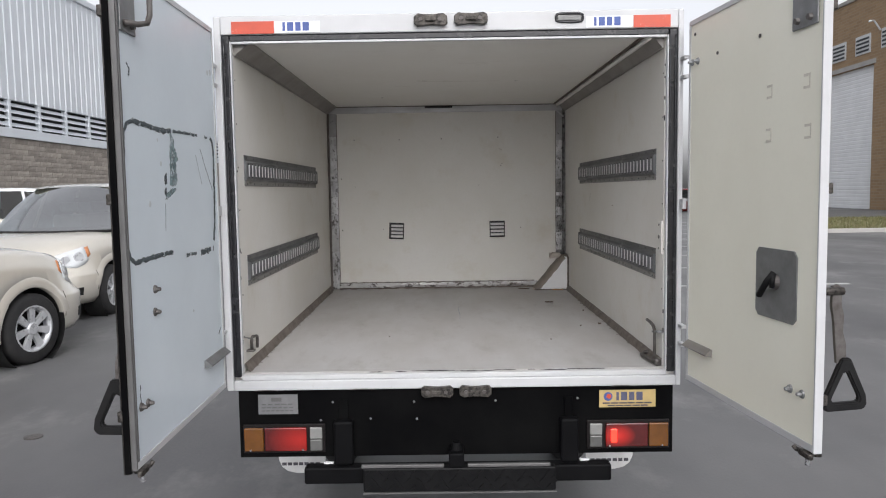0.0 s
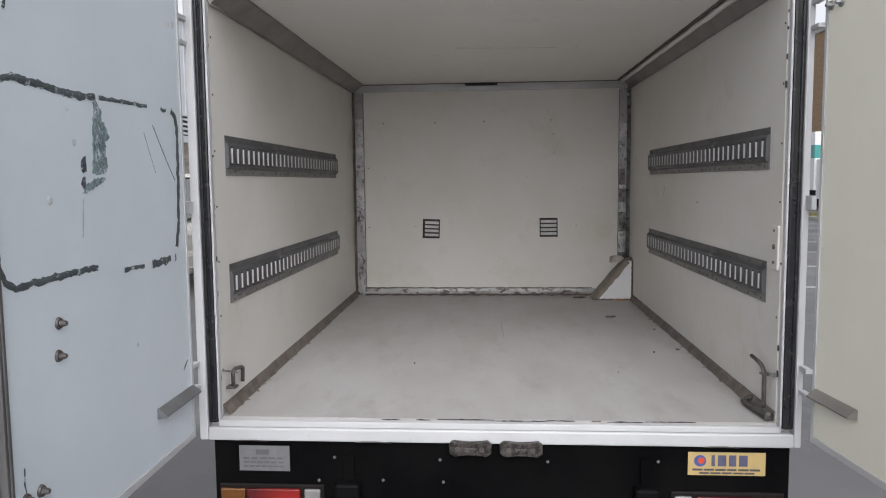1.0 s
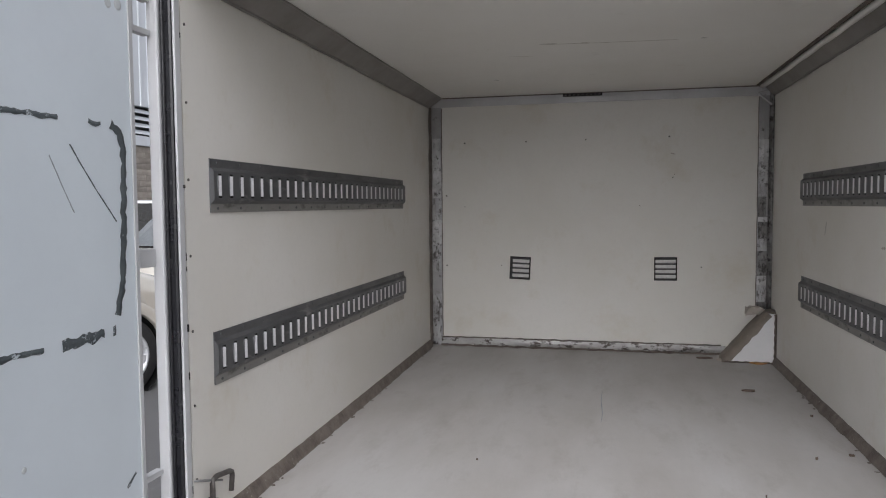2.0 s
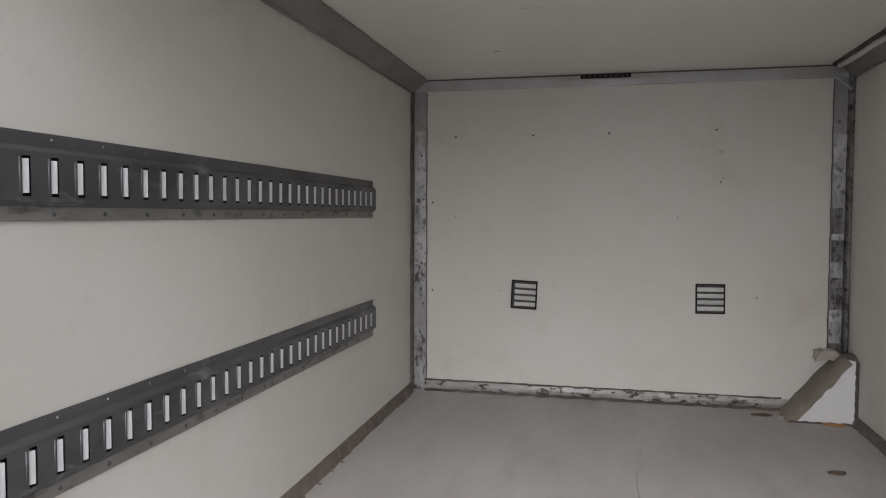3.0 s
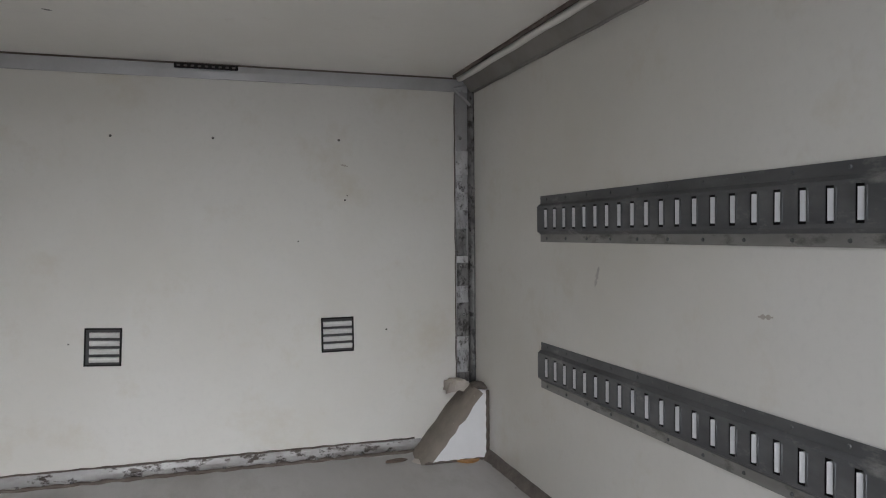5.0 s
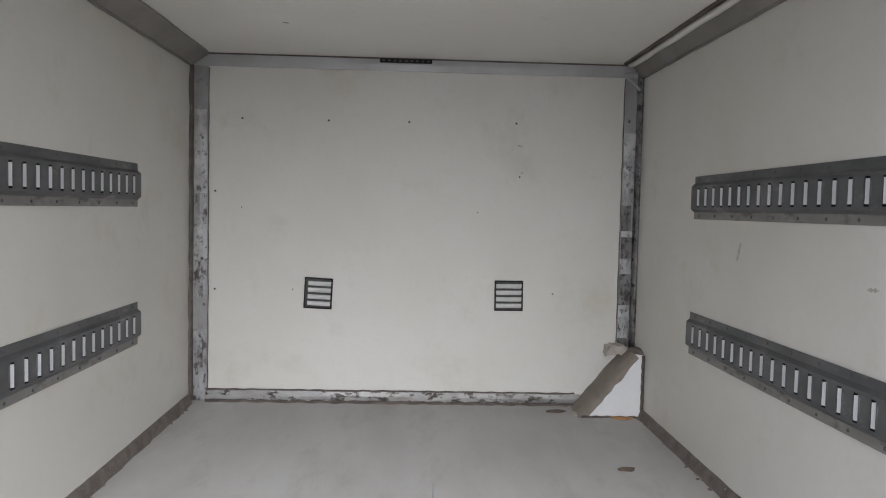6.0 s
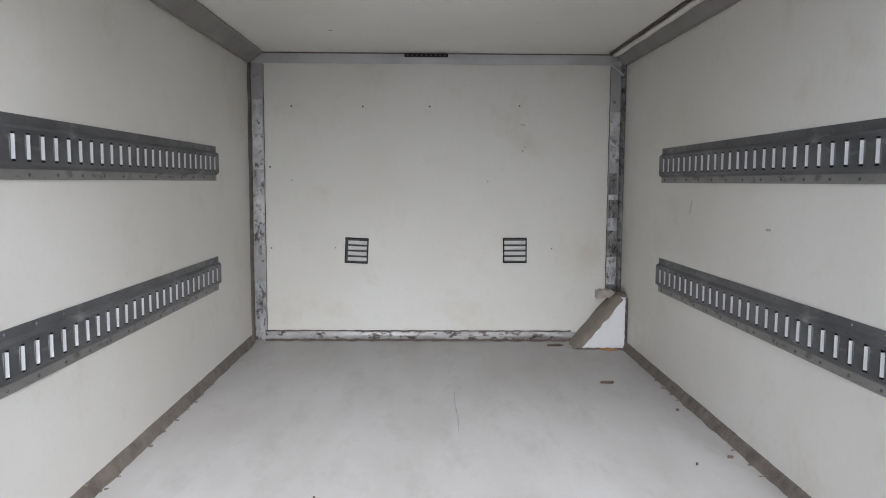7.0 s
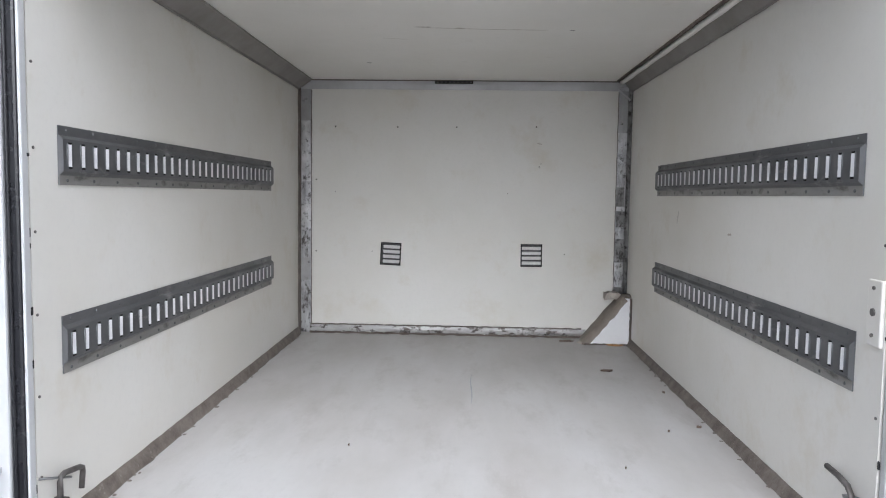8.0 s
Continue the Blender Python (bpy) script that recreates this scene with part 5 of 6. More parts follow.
floor_bit("dry_leaf", 0.620, 1.612, 0.028, LEAF, 1, "dry brown leaf lying on the cargo floor", 8)
floor_bit("dry_leaf", 0.520, 2.190, 0.032, LEAF, 2, "dry brown leaf flake beside the corner cover", 5)
floor_bit("dry_leaf", 0.752, 2.115, 0.040, ORANGE, 3, "orange leaf scrap under the corner cover", 4)
for i, (x, y, r) in enumerate(((0.782, 0.905, 0.007), (0.674, 0.858, 0.006), (0.476, 0.543, 0.004), (0.77, 1.30, 0.007), (-0.30, 0.66, 0.003))):
    floor_bit("dirt_crumb", x, y, r, LEAF, 10 + i, "small dark crumb on the cargo floor", 37 * i)
bm = B()
rows = []
for i in range(15):
    y = 1.10 + 0.40 * i / 14
    x = 0.054 + 0.003 * math.sin(i * 0.45)
    w = 0.0006 + 0.0014 * math.sin(math.pi * i / 14)
    zf = floor_z(y)
    rows.append([bm.verts.new((x - w, y, zf + 0.0003)), bm.verts.new((x, y, zf + 0.0016)), bm.verts.new((x + w, y, zf + 0.0003))])
for a, c in zip(rows, rows[1:]):
    for k in range(2):
        bm.faces.new((a[k], a[k + 1], c[k + 1], c[k]))
part("floor_crease", bm, SCRATCH, truck, "thin crease worn into the floor skin", True)


# ---- parked cars ----
def eased(keys, x):
    """A smooth curve through rows of (x, values...)."""
    i = max(1, min(len(keys) - 1, next((k for k, r in enumerate(keys) if r[0] >= x), len(keys) - 1)))
    p, q = keys[i - 1], keys[i]
    before_, after = keys[max(0, i - 2)], keys[min(len(keys) - 1, i + 1)]
    h = q[0] - p[0]
    t = max(0.0, min(1.0, (x - p[0]) / h))
    out = []
    for k in range(1, len(p)):
        m0 = (q[k] - before_[k]) / (q[0] - before_[0]) * h
        m1 = (after[k] - p[k]) / (after[0] - p[0]) * h
        out.append((2 * t ** 3 - 3 * t * t + 1) * p[k] + (t ** 3 - 2 * t * t + t) * m0 + (3 * t * t - 2 * t ** 3) * q[k] + (t ** 3 - t * t) * m1)
    return out


def car(name, label, paint, m, length=5.1, width=1.98, height=1.80, lamps=True):
    """Lofted body with hood and cabin, cut wheel arches, glass, lamps, wheels. Local x is forward, origin on the ground midway between the axles."""
    c = thing(name, label, "car", "parked cars")
    hl, hw = length / 2, width / 2
    tall = height / 1.80
    # x, upper half width, lower half width, belt height, sill height
    st = [(-hl, 0.80, 0.82, 0.90, 0.42), (-hl + 0.10, 0.92, 0.93, 1.04, 0.30), (-hl + 0.7, 0.985, 0.99, 1.08, 0.24), (-0.6, 0.99, 1.0, 1.08, 0.23), (0.55, 0.99, 1.0, 1.10, 0.23), (1.35, 0.975, 0.995, 1.10, 0.23), (1.70, 0.945, 0.985, 1.075, 0.23), (1.95, 0.895, 0.965, 1.035, 0.23), (2.15, 0.80, 0.92, 0.985, 0.235), (2.32, 0.655, 0.83, 0.93, 0.24), (hl - 0.10, 0.50, 0.68, 0.865, 0.25), (hl - 0.02, 0.36, 0.52, 0.79, 0.27), (hl, 0.24, 0.40, 0.70, 0.31)]

    def half(x):
        """Half outline of the body at x, from the middle of the hood down to the sill."""
        up, low, belt, sill = eased(st, x)
        up, low, belt = up * hw, low * hw, belt * tall
        return [(0.0, belt + 0.05), (up * 0.55, belt + 0.043), (up * 0.84, belt + 0.012), (up * 0.955, belt - 0.05), (up, belt - 0.17), (up * 0.4 + low * 0.6, 0.665), (low - 0.012, 0.625), (low, 0.60), (low, 0.46), (low * 0.98, sill + 0.09), (low * 0.90, sill), (0.0, sill)]

    def side(x, z):
        """Half width of the body at x and height z."""
        pts = half(x)[2:10][::-1]
        return float(np.interp(z, [p[1] for p in pts], [p[0] for p in pts]))

    bm = B()
    rows = []
    xs_ = []
    for p, q in zip(st, st[1:]):
        k = 4 if p[0] > 1.2 else 2
        xs_ += [p[0] + (q[0] - p[0]) * i / k for i in range(k)]
    for x in xs_ + [hl]:
        h = half(x)
        rows.append([bm.verts.new((x, y, z)) for y, z in h + [(-y, z) for y, z in h[-2:0:-1]]])
    n = len(rows[0])
    for a, d in zip(rows, rows[1:]):
        for k in range(n):
            bm.faces.new((a[k], a[(k + 1) % n], d[(k + 1) % n], d[k]))
    bm.faces.new(rows[0])
    bm.faces.new(rows[-1][::-1])
    body = part("body", bm, paint, c, smooth=True)
    # the wheel arches are cut out of the body
    bm = B()
    for s in (-1, 1):
        for xw in (-1.54, 1.54):
            disc(bm, (xw, s * (hw - 0.30), 0.345), (0, s, 0), 0.405, 0.50, 36)
    cutter = part("cutter", bm, paint)
    cut = body.modifiers.new("arches", "BOOLEAN")
    cut.object, cut.operation, cut.solver = cutter, "DIFFERENCE", "EXACT"
    solid = bpy.data.meshes.new_from_object(body.evaluated_get(bpy.context.evaluated_depsgraph_get()))
    body.modifiers.clear()
    body.data = solid
    bpy.data.objects.remove(cutter)
    # cabin: glass shell with a roof and pillars
    base, roof = 1.125 * tall, height
    sect = [(-hl + 0.16, -hl + 0.42, 0.90), (-1.1, -1.05, 0.98), (0.10, -0.05, 0.98), (1.16, 0.22, 0.95)]
    bm = B()
    rows = []
    for xb, xt, w in sect:
        rows.append([bm.verts.new((xb, hw * w * 0.97, base)), bm.verts.new((xt, hw * w * 0.80, roof - 0.05)), bm.verts.new((xt, -hw * w * 0.80, roof - 0.05)), bm.verts.new((xb, -hw * w * 0.97, base))])
    for a, d in zip(rows, rows[1:]):
        for j in range(3):
            bm.faces.new((a[j], a[j + 1], d[j + 1], d[j]))
    bm.faces.new(rows[0])
    part("side_glass", bm, SIDE_GLASS, c, "dark tinted side glass")
    xb, xt, w = sect[-1]
    bm = B()
    rows = []
    for i in range(11):
        u = -1 + i / 5
        bow = 1 - u * u
        foot, head = Vector((xb + 0.36 * bow, u * hw * w * 0.97, base)), Vector((xt + 0.20 * bow, u * hw * w * 0.80, roof - 0.05 + 0.03 * bow))
        rows.append([bm.verts.new(foot.lerp(head, k / 4) + Vector((0.05, 0, 0.04)) * (1 - (k / 2 - 1) ** 2)) for k in range(5)])
    for a, d in zip(rows, rows[1:]):
        for k in range(4):
            bm.faces.new((a[k], a[k + 1], d[k + 1], d[k]))
    part("windscreen", bm, CAR_GLASS, c, "clear windscreen reflecting the sky", True)
    part("dashboard", box(B(), 0.45, 1.12, -hw * 0.82, hw * 0.82, base - 0.05, base + 0.04, 0.03), GRIP, c, "dark dashboard")
    part("wiper_cowl", tube(B(), [(xb + 0.38 * (1 - (i / 6 - 1) ** 2) + 0.02, (i / 6 - 1) * hw * w * 0.97, base + 0.012) for i in range(13)], 0.022, 8), GRIP, c, "black wiper cowl", True)
    for xs, ys in ((0.0, 0.42), (0.0, -0.42), (-1.0, 0.42), (-1.0, -0.42)):
        part("car_seat", box(B(), xs - 0.12, xs + 0.06, ys - 0.24, ys + 0.24, base - 0.1, base + 0.22, 0.05), SEAT_CLOTH, c, "grey cloth seat back")
        part("headrest", box(B(), xs - 0.10, xs + 0.02, ys - 0.13, ys + 0.13, base + 0.25, base + 0.42, 0.04), SEAT_CLOTH, c)
    part("rear_view_mirror", box(B(), 0.36, 0.40, -0.12, 0.12, roof - 0.26, roof - 0.19, 0.01), GRIP, c)
    bm = B()
    rows = []
    for x, w, z in ((-hl + 0.34, 0.70, -0.07), (-hl + 0.50, 0.79, -0.01), (-1.05, 0.81, 0.02), (-0.1, 0.80, 0.02), (0.20, 0.77, 0.0), (0.42, 0.70, -0.035)):
        w *= hw
        rows.append([bm.verts.new((x, y, roof + zz)) for y, zz in ((w * 1.03, z - 0.075), (w * 0.97, z - 0.02), (w * 0.6, z), (0, z + 0.008), (-w * 0.6, z), (-w * 0.97, z - 0.02), (-w * 1.03, z - 0.075))])
    for a, d in zip(rows, rows[1:]):
        for j in range(6):
            bm.faces.new((a[j], a[j + 1], d[j + 1], d[j]))
    part("roof", bm, paint, c, smooth=True)
    for s in (-1, 1):
        for (xb, xt, w), wd in ((sect[0], 0.16), (sect[1], 0.05), (sect[2], 0.05), (sect[3], 0.026)):
            bm = B()
            tube(bm, [(xb, s * hw * (w * 0.965), base - 0.01), (xt, s * hw * (w * 0.80), roof - 0.06)], wd * 0.62, 8)
            part("pillar", bm, paint, c)
        # mirror
        bm = B()
        bmesh.ops.create_icosphere(bm, subdivisions=2, radius=1.0)
        for v in bm.verts:
            v.co = Vector((0.66 + v.co.x * 0.08, s * (hw + 0.10) + v.co.y * 0.13, base + 0.10 + v.co.z * 0.09))
        part("mirror", bm, paint, c, smooth=True)
        # headlight following the front corner, with its amber end
        def patch(x0, x1, cols, z_low, z_high, proud):
            """A solid skin on the body between two height curves."""
            bm = B()
            skins = []
            for d in (proud, -0.02):
                grid = []
                for i in range(cols + 1):
                    x = x0 + (x1 - x0) * i / cols
                    lo, hi = z_low(x), z_high(x)
                    grid.append([])
                    for j in range(5):
                        z = lo + (hi - lo) * j / 4
                        slope = (side(x + 0.01, z) - side(x - 0.01, z)) / 0.02
                        rise = (side(x, z + 0.01) - side(x, z - 0.01)) / 0.02
                        nrm = Vector((-slope, 1.0, -rise)).normalized()
                        p = Vector((x, side(x, z), z)) + nrm * d
                        grid[-1].append(bm.verts.new((p.x, s * p.y, p.z)))
                for g, h in zip(grid, grid[1:]):
                    for j in range(4):
                        bm.faces.new((g[j], g[j + 1], h[j + 1], h[j]))
                skins.append([g[0] for g in grid] + grid[-1][1:] + [g[-1] for g in grid[-2::-1]] + grid[0][-2:0:-1])
            for k in range(len(skins[0])):
                j = (k + 1) % len(skins[0])
                bm.faces.new((skins[0][k], skins[0][j], skins[1][j], skins[1][k]))
            return bm

        def brow(x):
            return eased(st, x)[2] * tall - 0.045

        def drop(x):
            return brow(x) - float(np.interp(x, (1.97, 2.10, 2.22, 2.34, 2.44), (0.145, 0.205, 0.215, 0.155, 0.06)))

        if lamps:
            h = part("headlight", patch(2.04, 2.44, 10, drop, brow, 0.008), HEADLAMP, c, "large clear headlight round the corner", True)
            for xl, rl in ((2.14, 0.075), (2.27, 0.062)):
                z = (brow(xl) + drop(xl)) / 2
                part("lamp_bowl", disc(B(), (xl - 0.004, s * (side(xl, z) - 0.006), z), (0.75, s, 0.15), rl, 0.024, 18, rl * 0.86), ALLOY, h, "bright reflector bowl")
            part("indicator", patch(1.985, 2.036, 2, lambda x: drop(x) + 0.035, lambda x: brow(x) - 0.012, 0.007), AMBER_CLEAR, c, "amber side marker", True)
        for xw in (-1.54, 1.54):
            bm = B()
            turn = [radians(10 * i) for i in range(37)]
            rings = [[bm.verts.new((xw + 0.403 * math.cos(a), s * y, 0.345 + 0.403 * math.sin(a))) for a in turn[:-1]] for y in (hw - 0.28, side(xw, 0.7) - 0.012)]
            for k in range(36):
                bm.faces.new((rings[0][k], rings[0][(k + 1) % 36], rings[1][(k + 1) % 36], rings[1][k]))
            bm.faces.new(rings[0])
            part("wheel_arch", bm, WELL_AND_SHADE_DARK, c, "dark wheel well")
            # flared lip round the arch
            bm = B()
            prev = None
            for i in range(33):
                a = radians(14 + 176 * i / 32)
                row = []
                for r_, d in ((0.401, -0.05), (0.401, 0.003), (0.409, 0.010), (0.440, 0.010), (0.495, 0.003), (0.515, -0.006)):
                    x, z = xw + r_ * math.cos(a), 0.345 + r_ * math.sin(a)
                    row.append(bm.verts.new((x, s * (side(x, min(max(z, 0.30), 0.93)) + d), z)))
                if prev:
                    for k in range(5):
                        bm.faces.new((prev[k], prev[k + 1], row[k + 1], row[k]))
                prev = row
            part("fender_flare", bm, paint, c, "", True)
            wheel(c, (xw, s * (hw - 0.135), 0.345), (0, s, 0), 0.345, 0.225, ALLOY, 7)
        for z, r_ in ((0.37, 0.014), (0.545, 0.009)):
            part("side_moulding", tube(B(), [(-0.85 + 1.72 * i / 8, s * (side(-0.85 + 1.72 * i / 8, z) + 0.002), z) for i in range(9)], r_, 8), paint, c, "", True)
        for xs, lo in ((1.02, 0.30), (-0.05, 0.30)):
            part("door_seam", tube(B(), [(xs, s * (side(xs, lo + (1.02 - lo) * t) - 0.001), lo + (1.02 - lo) * t) for t in (0.0, 0.3, 0.6, 0.85, 1.0)], 0.0035, 6), WELL_AND_SHADE_DARK, c, "", True)
        part("fog_recess", patch(2.22, 2.34, 3, lambda x: 0.36, lambda x: 0.46, 0.003), WELL_AND_SHADE_DARK, c, "dark recess of the fog lamp")
        part("bumper_seam", tube(B(), [(1.97, s * (side(1.97, z) + 0.001), z) for z in (0.66, 0.60, 0.50, 0.40)], 0.003, 6), WELL_AND_SHADE_DARK, c, "", True)
        part("door_handle", box(B(), -0.02, 0.20, min(s * hw * 0.985, s * hw * 1.02), max(s * hw * 0.985, s * hw * 1.02), 0.86, 0.89, 0.008), paint, c)
    # grille and lower intake
    part("grille", box(B(), hl - 0.20, hl - 0.015, -0.42, 0.42, 0.52, 0.64, 0.02), ALLOY, c, "bright grille bar")
    part("intake", box(B(), hl - 0.20, hl + 0.004, -0.5, 0.5, 0.33, 0.45, 0.02), WELL_AND_SHADE_DARK, c, "dark lower intake")
    c.matrix_basis = m
    return c


# nose of the first car points away along the row, the second faces it
HEAD1 = 75.0
h1 = Vector((math.cos(radians(HEAD1)), math.sin(radians(HEAD1)), 0))
r1 = Vector((h1.y, -h1.x, 0))
p1 = Vector((-4.04, 4.15, 0)) - h1 * 1.54 - r1 * 0.98
car("minivan", "beige minivan with alloy wheels parked on the asphalt", PAINT_BEIGE, pose(p1.x, p1.y, 0, 0, 0, HEAD1))
car("minivan", "pale beige minivan facing the first one, seen from its front corner", PAINT_BEIGE, pose(-5.58, 8.66, 0, 0, 0, -90))
car("white_suv", "white sport utility car parked far behind the vans", PAINT_WHITE, pose(-9.6, 14.2, 0, 0, 0, 12), 4.9, 1.9, 1.82)
car("red_car", "dark red car parked far across the yard", PAINT_RED, pose(14.6, 45.0, 0, 0, 0, 200), 4.4, 1.75, 1.5)

# ---- buildings ----
warehouse = thing("warehouse", "long warehouse with grey block base and white metal cladding", "building")
XB = -16.0
part("block_wall", box(B(), XB - 0.3, XB, -15, 75, 0.0, 3.83), BLOCK, warehouse, "grey-brown block wall")
part("flashing", box(B(), XB - 0.3, XB + 0.10, -15, 75, 3.8305, 4.17, 0.01), CLADDING, warehouse, "white metal flashing")
# solid dark sheet, its colour stands for the unlit depth behind the slats
part("louvre_back", box(B(), XB - 0.3, XB - 0.15, -15, 75, 4.1705, 5.2), LOUVRE_DARK, warehouse, "dark sheet painted as shade behind the louvre slats")
for k in range(4):
    bm = B()
    prism(bm, [(0.0, 0.0), (0.04, -0.01), (-0.08, 0.14), (-0.11, 0.13)], 90.0, pose(XB + 0.02, -15, 4.25 + 0.24 * k))
    part("louvre_slat", bm, CLADDING, warehouse)
for i in range(44):
    part("louvre_post", box(B(), XB - 0.10, XB + 0.07, -14 + 2.0 * i, -13.86 + 2.0 * i, 4.1705, 5.2), CLADDING, warehouse)
bm = B()
prev = None
y = -15.0
while y < 75:
    for dy, dx in ((0.0, 0.0), (0.30, 0.0), (0.33, 0.03), (0.42, 0.03)):
        row = [bm.verts.new((XB + 0.06 + dx, y + dy, 5.2005)), bm.verts.new((XB + 0.06 + dx, y + dy, 10.0))]
        if prev:
            bm.faces.new((prev[0], row[0], row[1], prev[1]))
        prev = row
    y += 0.45
part("cladding", bm, CLADDING, warehouse, "white ribbed metal cladding")
part("parapet", box(B(), XB - 0.4, XB + 0.18, -15.2, 75.2, 10.0005, 10.25, 0.02), CLADDING, warehouse, "white parapet capping")
part("rear_mass", box(B(), XB - 20, XB - 0.31, -15, 75, 0.0, 9.9), CLADDING, warehouse)

depot = thing("brick_depot", "tan brick building with a tall white roller door", "building")
XD = 22.2
part("brick_wall", box(B(), XD, XD + 0.4, 5, 34.8, 0, 11.4), BRICK, depot, "tan brick wall")
part("brick_wall", box(B(), XD, XD + 0.4, 39.6, 52, 0, 11.4), BRICK, depot, "tan brick wall")
part("brick_wall", box(B(), XD, XD + 0.4, 34.801, 39.599, 7.7, 11.4), BRICK, depot, "tan brick wall over the roller door")
part("depot_mass", box(B(), XD + 0.62, XD + 20, 5, 52, 0, 11.3), BRICK, depot)
part("parapet", box(B(), XD - 0.1, XD + 0.5, 4.9, 52.1, 11.4005, 11.6, 0.02), CONCRETE, depot)
bm = B()
prev = None
z = 0.0
while z < 7.60:
    for dz, dx in ((0.0, 0.0), (0.02, -0.02), (0.17, -0.02), (0.19, 0.0)):
        row = [bm.verts.new((XD + 0.25 + dx, 34.805, z + dz)), bm.verts.new((XD + 0.25 + dx, 39.595, z + dz))]
        if prev:
            bm.faces.new((prev[0], prev[1], row[1], row[0]))
        prev = row
    z += 0.21
part("roller_door", bm, ROLLER, depot, "white slatted roller door")
part("lintel", box(B(), XD - 0.04, XD - 0.001, 34.6, 39.8, 7.705, 7.95), CONCRETE, depot)
for y0 in (35.1, 37.4, 32.8, 40.4):
    w = part("window", box(B(), XD - 0.05, XD - 0.001, y0, y0 + 1.35, 8.35, 9.35), WHITE, depot, "white framed louvre window")
    for k in range(4):
        part("blind", box(B(), XD - 0.075, XD - 0.051, y0 + 0.10, y0 + 1.25, 8.45 + 0.21 * k, 8.55 + 0.21 * k), LOUVRE_DARK, w)
bm = B()
tube(bm, [(XD - 0.001, 34.3, 9.3), (XD - 0.35, 34.3, 9.8), (XD - 0.6, 34.3, 9.75)], 0.05, 6)
part("wall_lamp", bm, WHITE, depot, "white wall lamp")

depot.matrix_basis = pose(-0.6, 0.72, 0) @ Matrix.Diagonal((1.25, 1.25, 1.2, 1))

# verge with kerb and rough grass
bm = box(B(), 12.6, 21.9, 22.0, 31.0, -0.05, 0.10)
tagged(part("verge", bm, GRASS), "dry green grass verge", "grass", kind="structure")
bm = B()
box(bm, 12.45, 12.59, 21.85, 31.15, -0.05, 0.14, 0.02)
box(bm, 12.60, 21.9, 21.85, 21.99, -0.05, 0.14, 0.02)
tagged(part("kerb", bm, CONCRETE), "pale concrete kerb round the verge", "kerb", kind="structure")
rnd = random.Random(77)
verts, faces = [], []
for i in range(5000):
    x, y = rnd.uniform(12.7, 21.8), rnd.uniform(22.1, 30.9)
    a = rnd.uniform(0, math.pi)
    h = rnd.uniform(0.05, 0.14)
    dx, dy = 0.02 * math.cos(a), 0.02 * math.sin(a)
    k = len(verts)
    verts += [(x - dx, y - dy, 0.10), (x + dx, y + dy, 0.10), (x + rnd.uniform(-0.05, 0.05), y + rnd.uniform(-0.05, 0.05), 0.10 + h)]
    faces.append((k, k + 1, k + 2))
me = bpy.data.meshes.new("grass_blades")
me.from_pydata(verts, [], faces)
me.materials.append(GRASS)
tagged(new("grass_blades", me), "short dry grass blades on the verge", "grass", kind="stuff")
# drain cover on the asphalt
bm = disc(B(), (-2.84, 1.95, 0.0005), (0, 0, 1), 0.06, 0.006, 24)
tagged(part("drain_cover", bm, DARK_STEEL), "dark round drain cover set in the asphalt", "cover")


# ---- far truck and lines across the yard ----
far_truck = thing("delivery_truck", "white delivery truck with a teal band, parked far across the yard", "truck")
part("cargo_box", box(B(), -1.2, 1.2, -3.6, 2.4, 1.0, 4.1, 0.04), PAINT_WHITE, far_truck, "white cargo box")
part("band", box(B(), -1.215, 1.215, -3.615, 2.415, 2.7, 3.4, 0.01), TEAL, far_truck, "teal painted band")
bm = B()
prism(bm, [(2.45, 0.55), (4.35, 0.55), (4.35, 1.45), (3.95, 2.55), (2.45, 2.65)], 2.2, pose(-1.1, 0, 0, 0, 0, 0) @ Matrix(((0, 1, 0, 0), (1, 0, 0, 0), (0, 0, 1, 0), (0, 0, 0, 1))))
part("cab", bm, PAINT_WHITE, far_truck, "white cab")
part("underframe", box(B(), -0.8, 0.8, -3.4, 4.0, 0.55, 0.995), BLACK_TUBE, far_truck)
for s_ in (-1, 1):
    for y_ in (-2.2, 3.4):
        wheel(far_truck, (s_ * 1.02, y_, 0.42), (s_, 0, 0), 0.42, 0.26, EDGE_GREY, 5)
far_truck.matrix_basis = pose(18.2, 40.5, 0, 0, 0, 180)
for i in range(9):
    y_ = 9.0 + 2.7 * i
    x_ = 0.36 * (y_ + 2.6)
    bm = box(B(), x_ - 2.6, x_ + 2.4, y_, y_ + 0.14, 0.0005, 0.005)
    tagged(part("parking_line", bm, ROAD_PAINT), "worn white parking line on the asphalt", "road marking", "parking lines", "structure")


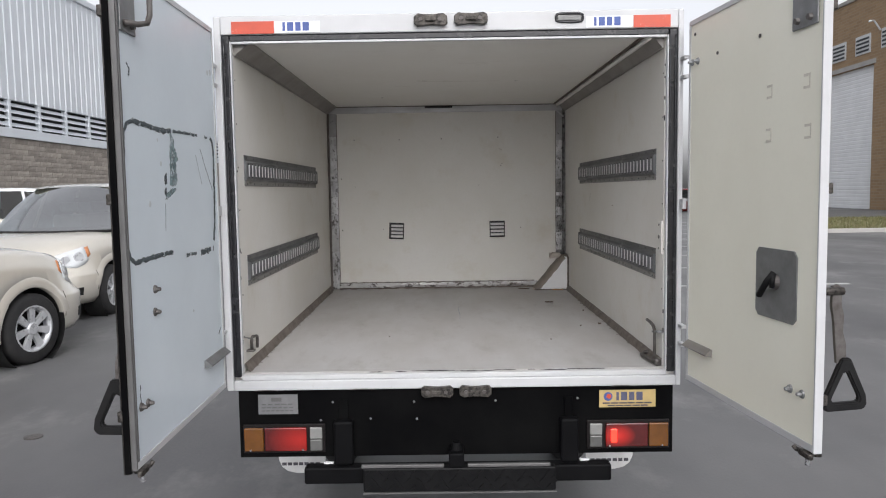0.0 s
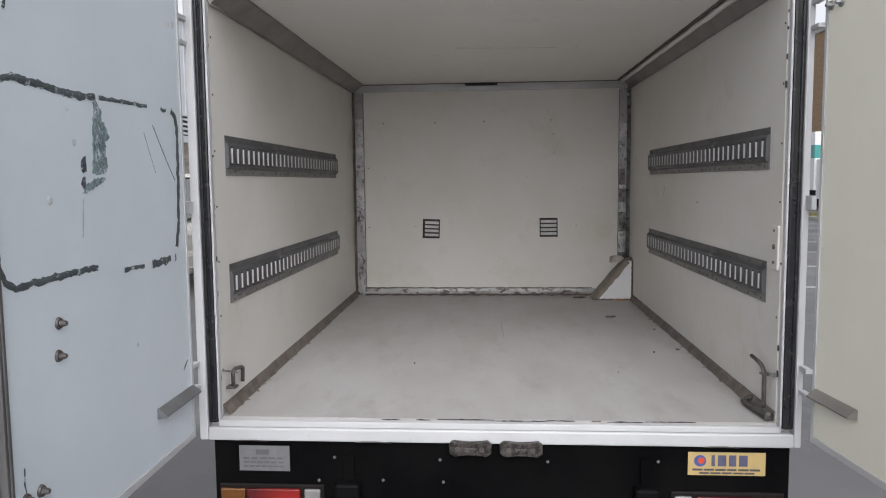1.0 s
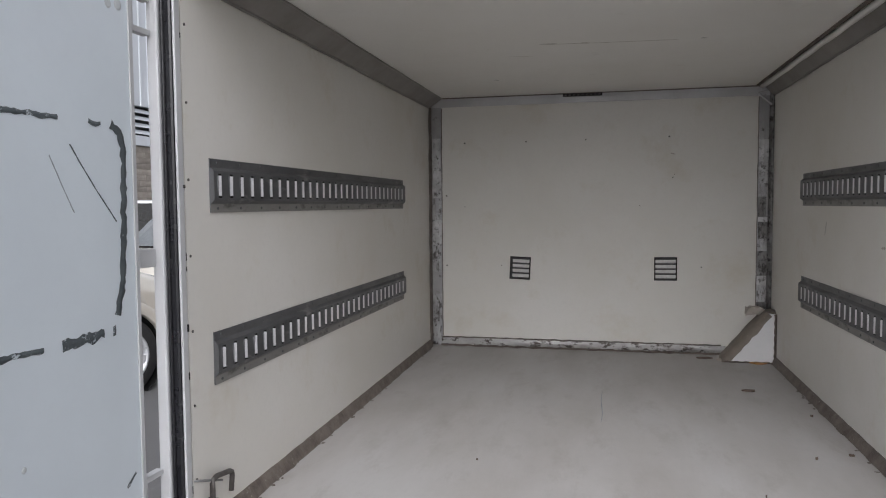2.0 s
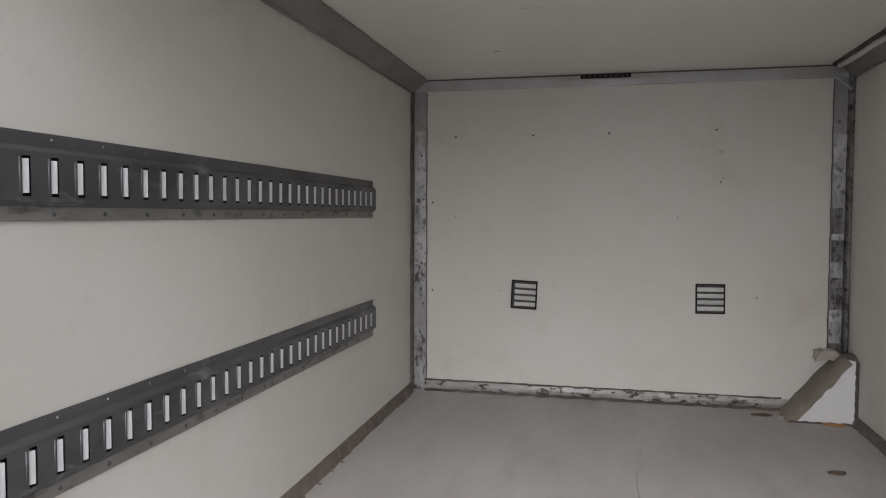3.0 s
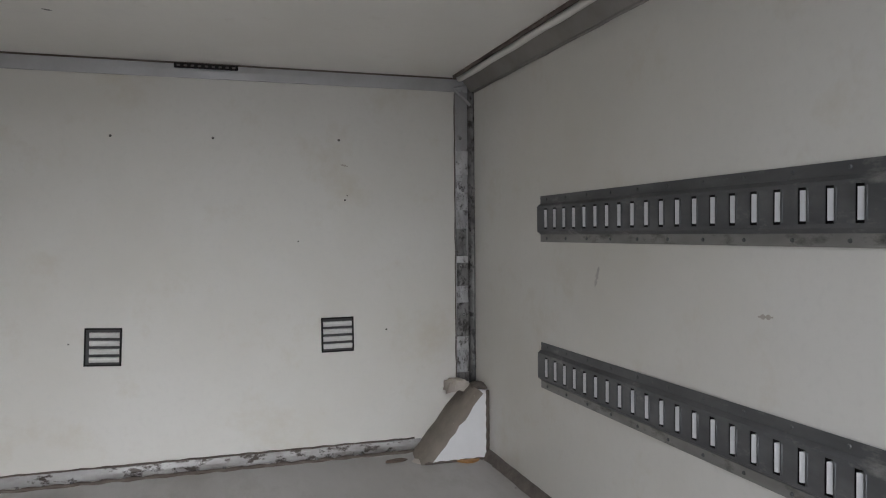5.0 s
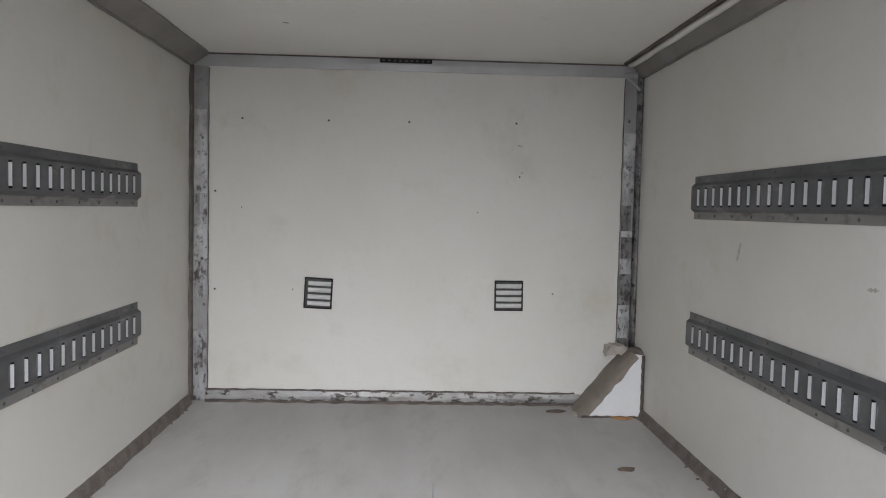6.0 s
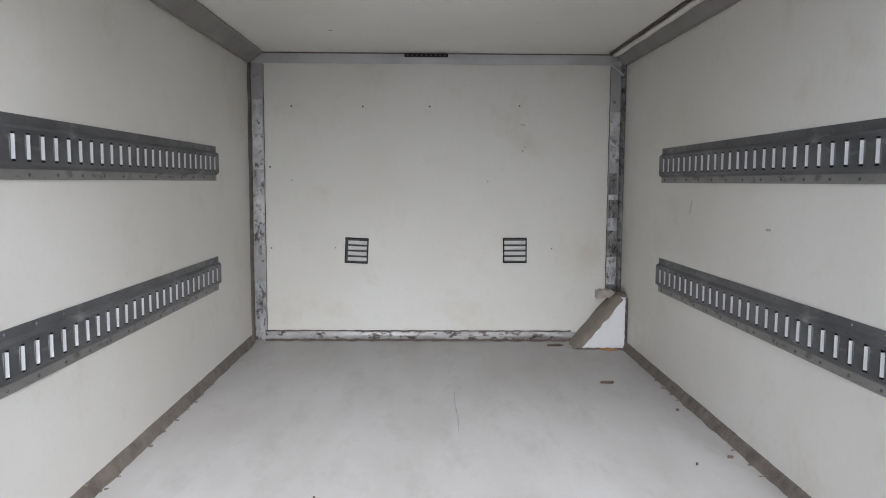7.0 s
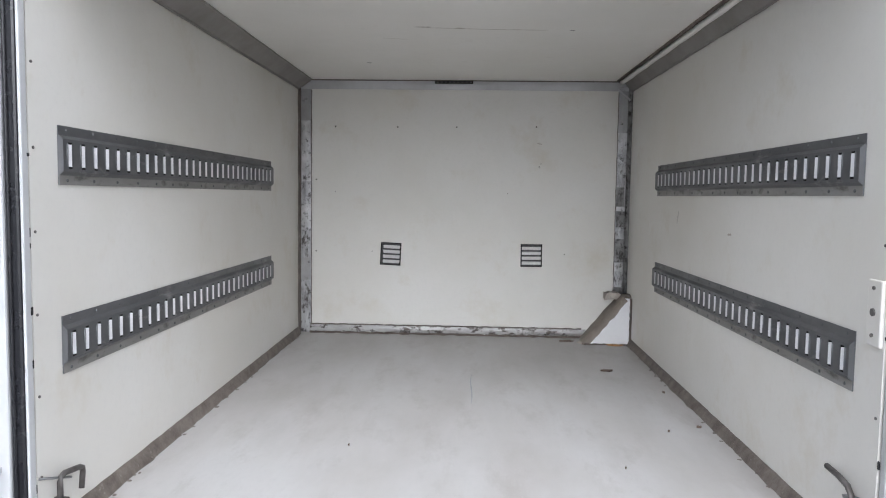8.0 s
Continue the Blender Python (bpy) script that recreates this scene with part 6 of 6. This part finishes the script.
# ---- scuffs on the cargo box panels ----
def scuff(points, width, normal, mat):
    """A thin ragged mark along points, lying on a panel that faces normal."""
    n = Vector(normal)
    bm = B()
    prev = None
    pts = [Vector(p) for p in points]
    dense = [a.lerp(d, k / 8) for a, d in zip(pts, pts[1:]) for k in range(8)] + [pts[-1]]
    for i, p in enumerate(dense):
        t = (dense[min(i + 1, len(dense) - 1)] - dense[max(i - 1, 0)]).normalized()
        side = n.cross(t) * width * 0.5 * (0.25 + abs(math.sin(i * 1.9 + p.y * 31))) * min(1.0, (i + 1) / 3, (len(dense) - i) / 3)
        row = [bm.verts.new(p + n * 0.0004 - side), bm.verts.new(p + n * 0.0008), bm.verts.new(p + n * 0.0004 + side)]
        if prev:
            for k in range(2):
                bm.faces.new((prev[k], prev[k + 1], row[k + 1], row[k]))
        prev = row
    part("scuff_mark", bm, mat, truck)


before = set(truck.children)
scuff([(0.835, 1.41, 1.60), (0.835, 1.43, 1.55)], 0.012, (-1, 0, 0), SCUFF)
scuff([(0.835, 0.85, 1.538), (0.835, 0.885, 1.536)], 0.008, (-1, 0, 0), PLASTER)
set_over(before, RIGHT_WALL)
scuff([(-0.42, 1.79, 2.217), (-0.40, 1.80, 2.217)], 0.010, (0, 0, -1), EDGE_GREY)
scuff([(-0.14, 1.128, 2.217), (-0.03, 1.138, 2.217), (0.08, 1.150, 2.217), (0.30, 1.162, 2.217)], 0.006, (0, 0, -1), PLASTER)
scuff([(-0.16, 1.120, 2.217), (-0.10, 1.120, 2.217)], 0.014, (0, 0, -1), SCUFF)
scuff([(-0.02, 1.132, 2.217), (0.01, 1.142, 2.217)], 0.016, (0, 0, -1), PLASTER)
scuff([(0.37, 1.160, 2.217), (0.39, 1.162, 2.217)], 0.008, (0, 0, -1), EDGE_GREY)
scuff([(-0.29, 1.30, 2.217), (-0.20, 1.315, 2.217)], 0.003, (0, 0, -1), PLASTER)
scuff([(0.36, 2.27, 1.912), (0.385, 2.27, 1.906)], 0.006, (0, -1, 0), PLASTER)

# split-face blocks of the warehouse wall, where they can be told apart
rnd = random.Random(91)
block_meshes = []
for k in range(5):
    bm = B()
    nx, nz = 4, 2
    grid = [[bm.verts.new((0.018 + rnd.uniform(-0.008, 0.010) if 0 < i < nx and 0 < j < nz else 0.010 + rnd.uniform(-0.004, 0.004), 0.006 + 0.788 * i / nx, 0.006 + 0.188 * j / nz)) for j in range(nz + 1)] for i in range(nx + 1)]
    for i in range(nx):
        for j in range(nz):
            bm.faces.new((grid[i][j], grid[i + 1][j], grid[i + 1][j + 1], grid[i][j + 1]))
    rim = [grid[i][0] for i in range(nx + 1)] + [grid[nx][j] for j in range(1, nz + 1)] + [grid[i][nz] for i in range(nx - 1, -1, -1)] + [grid[0][j] for j in range(nz - 1, 0, -1)]
    back = [bm.verts.new((0.0006, v.co.y, v.co.z)) for v in rim]
    for i in range(len(rim)):
        n_ = (i + 1) % len(rim)
        bm.faces.new((rim[i], rim[n_], back[n_], back[i]))
    first = part("block", bm, BLOCK_FACE, warehouse)
    first.matrix_basis = pose(XB, 18.0 + 0.8 * k, 3.615)
    block_meshes.append(first)
for row in range(11):
    for i in range(24):
        if row == 0 and i < 5:
            continue
        m = pose(XB, 18.0 + 0.8 * i + (0.4 if row % 2 else 0.0), 3.615 - 0.2 * row)
        shared("block", block_meshes[rnd.randrange(5)], m, warehouse)
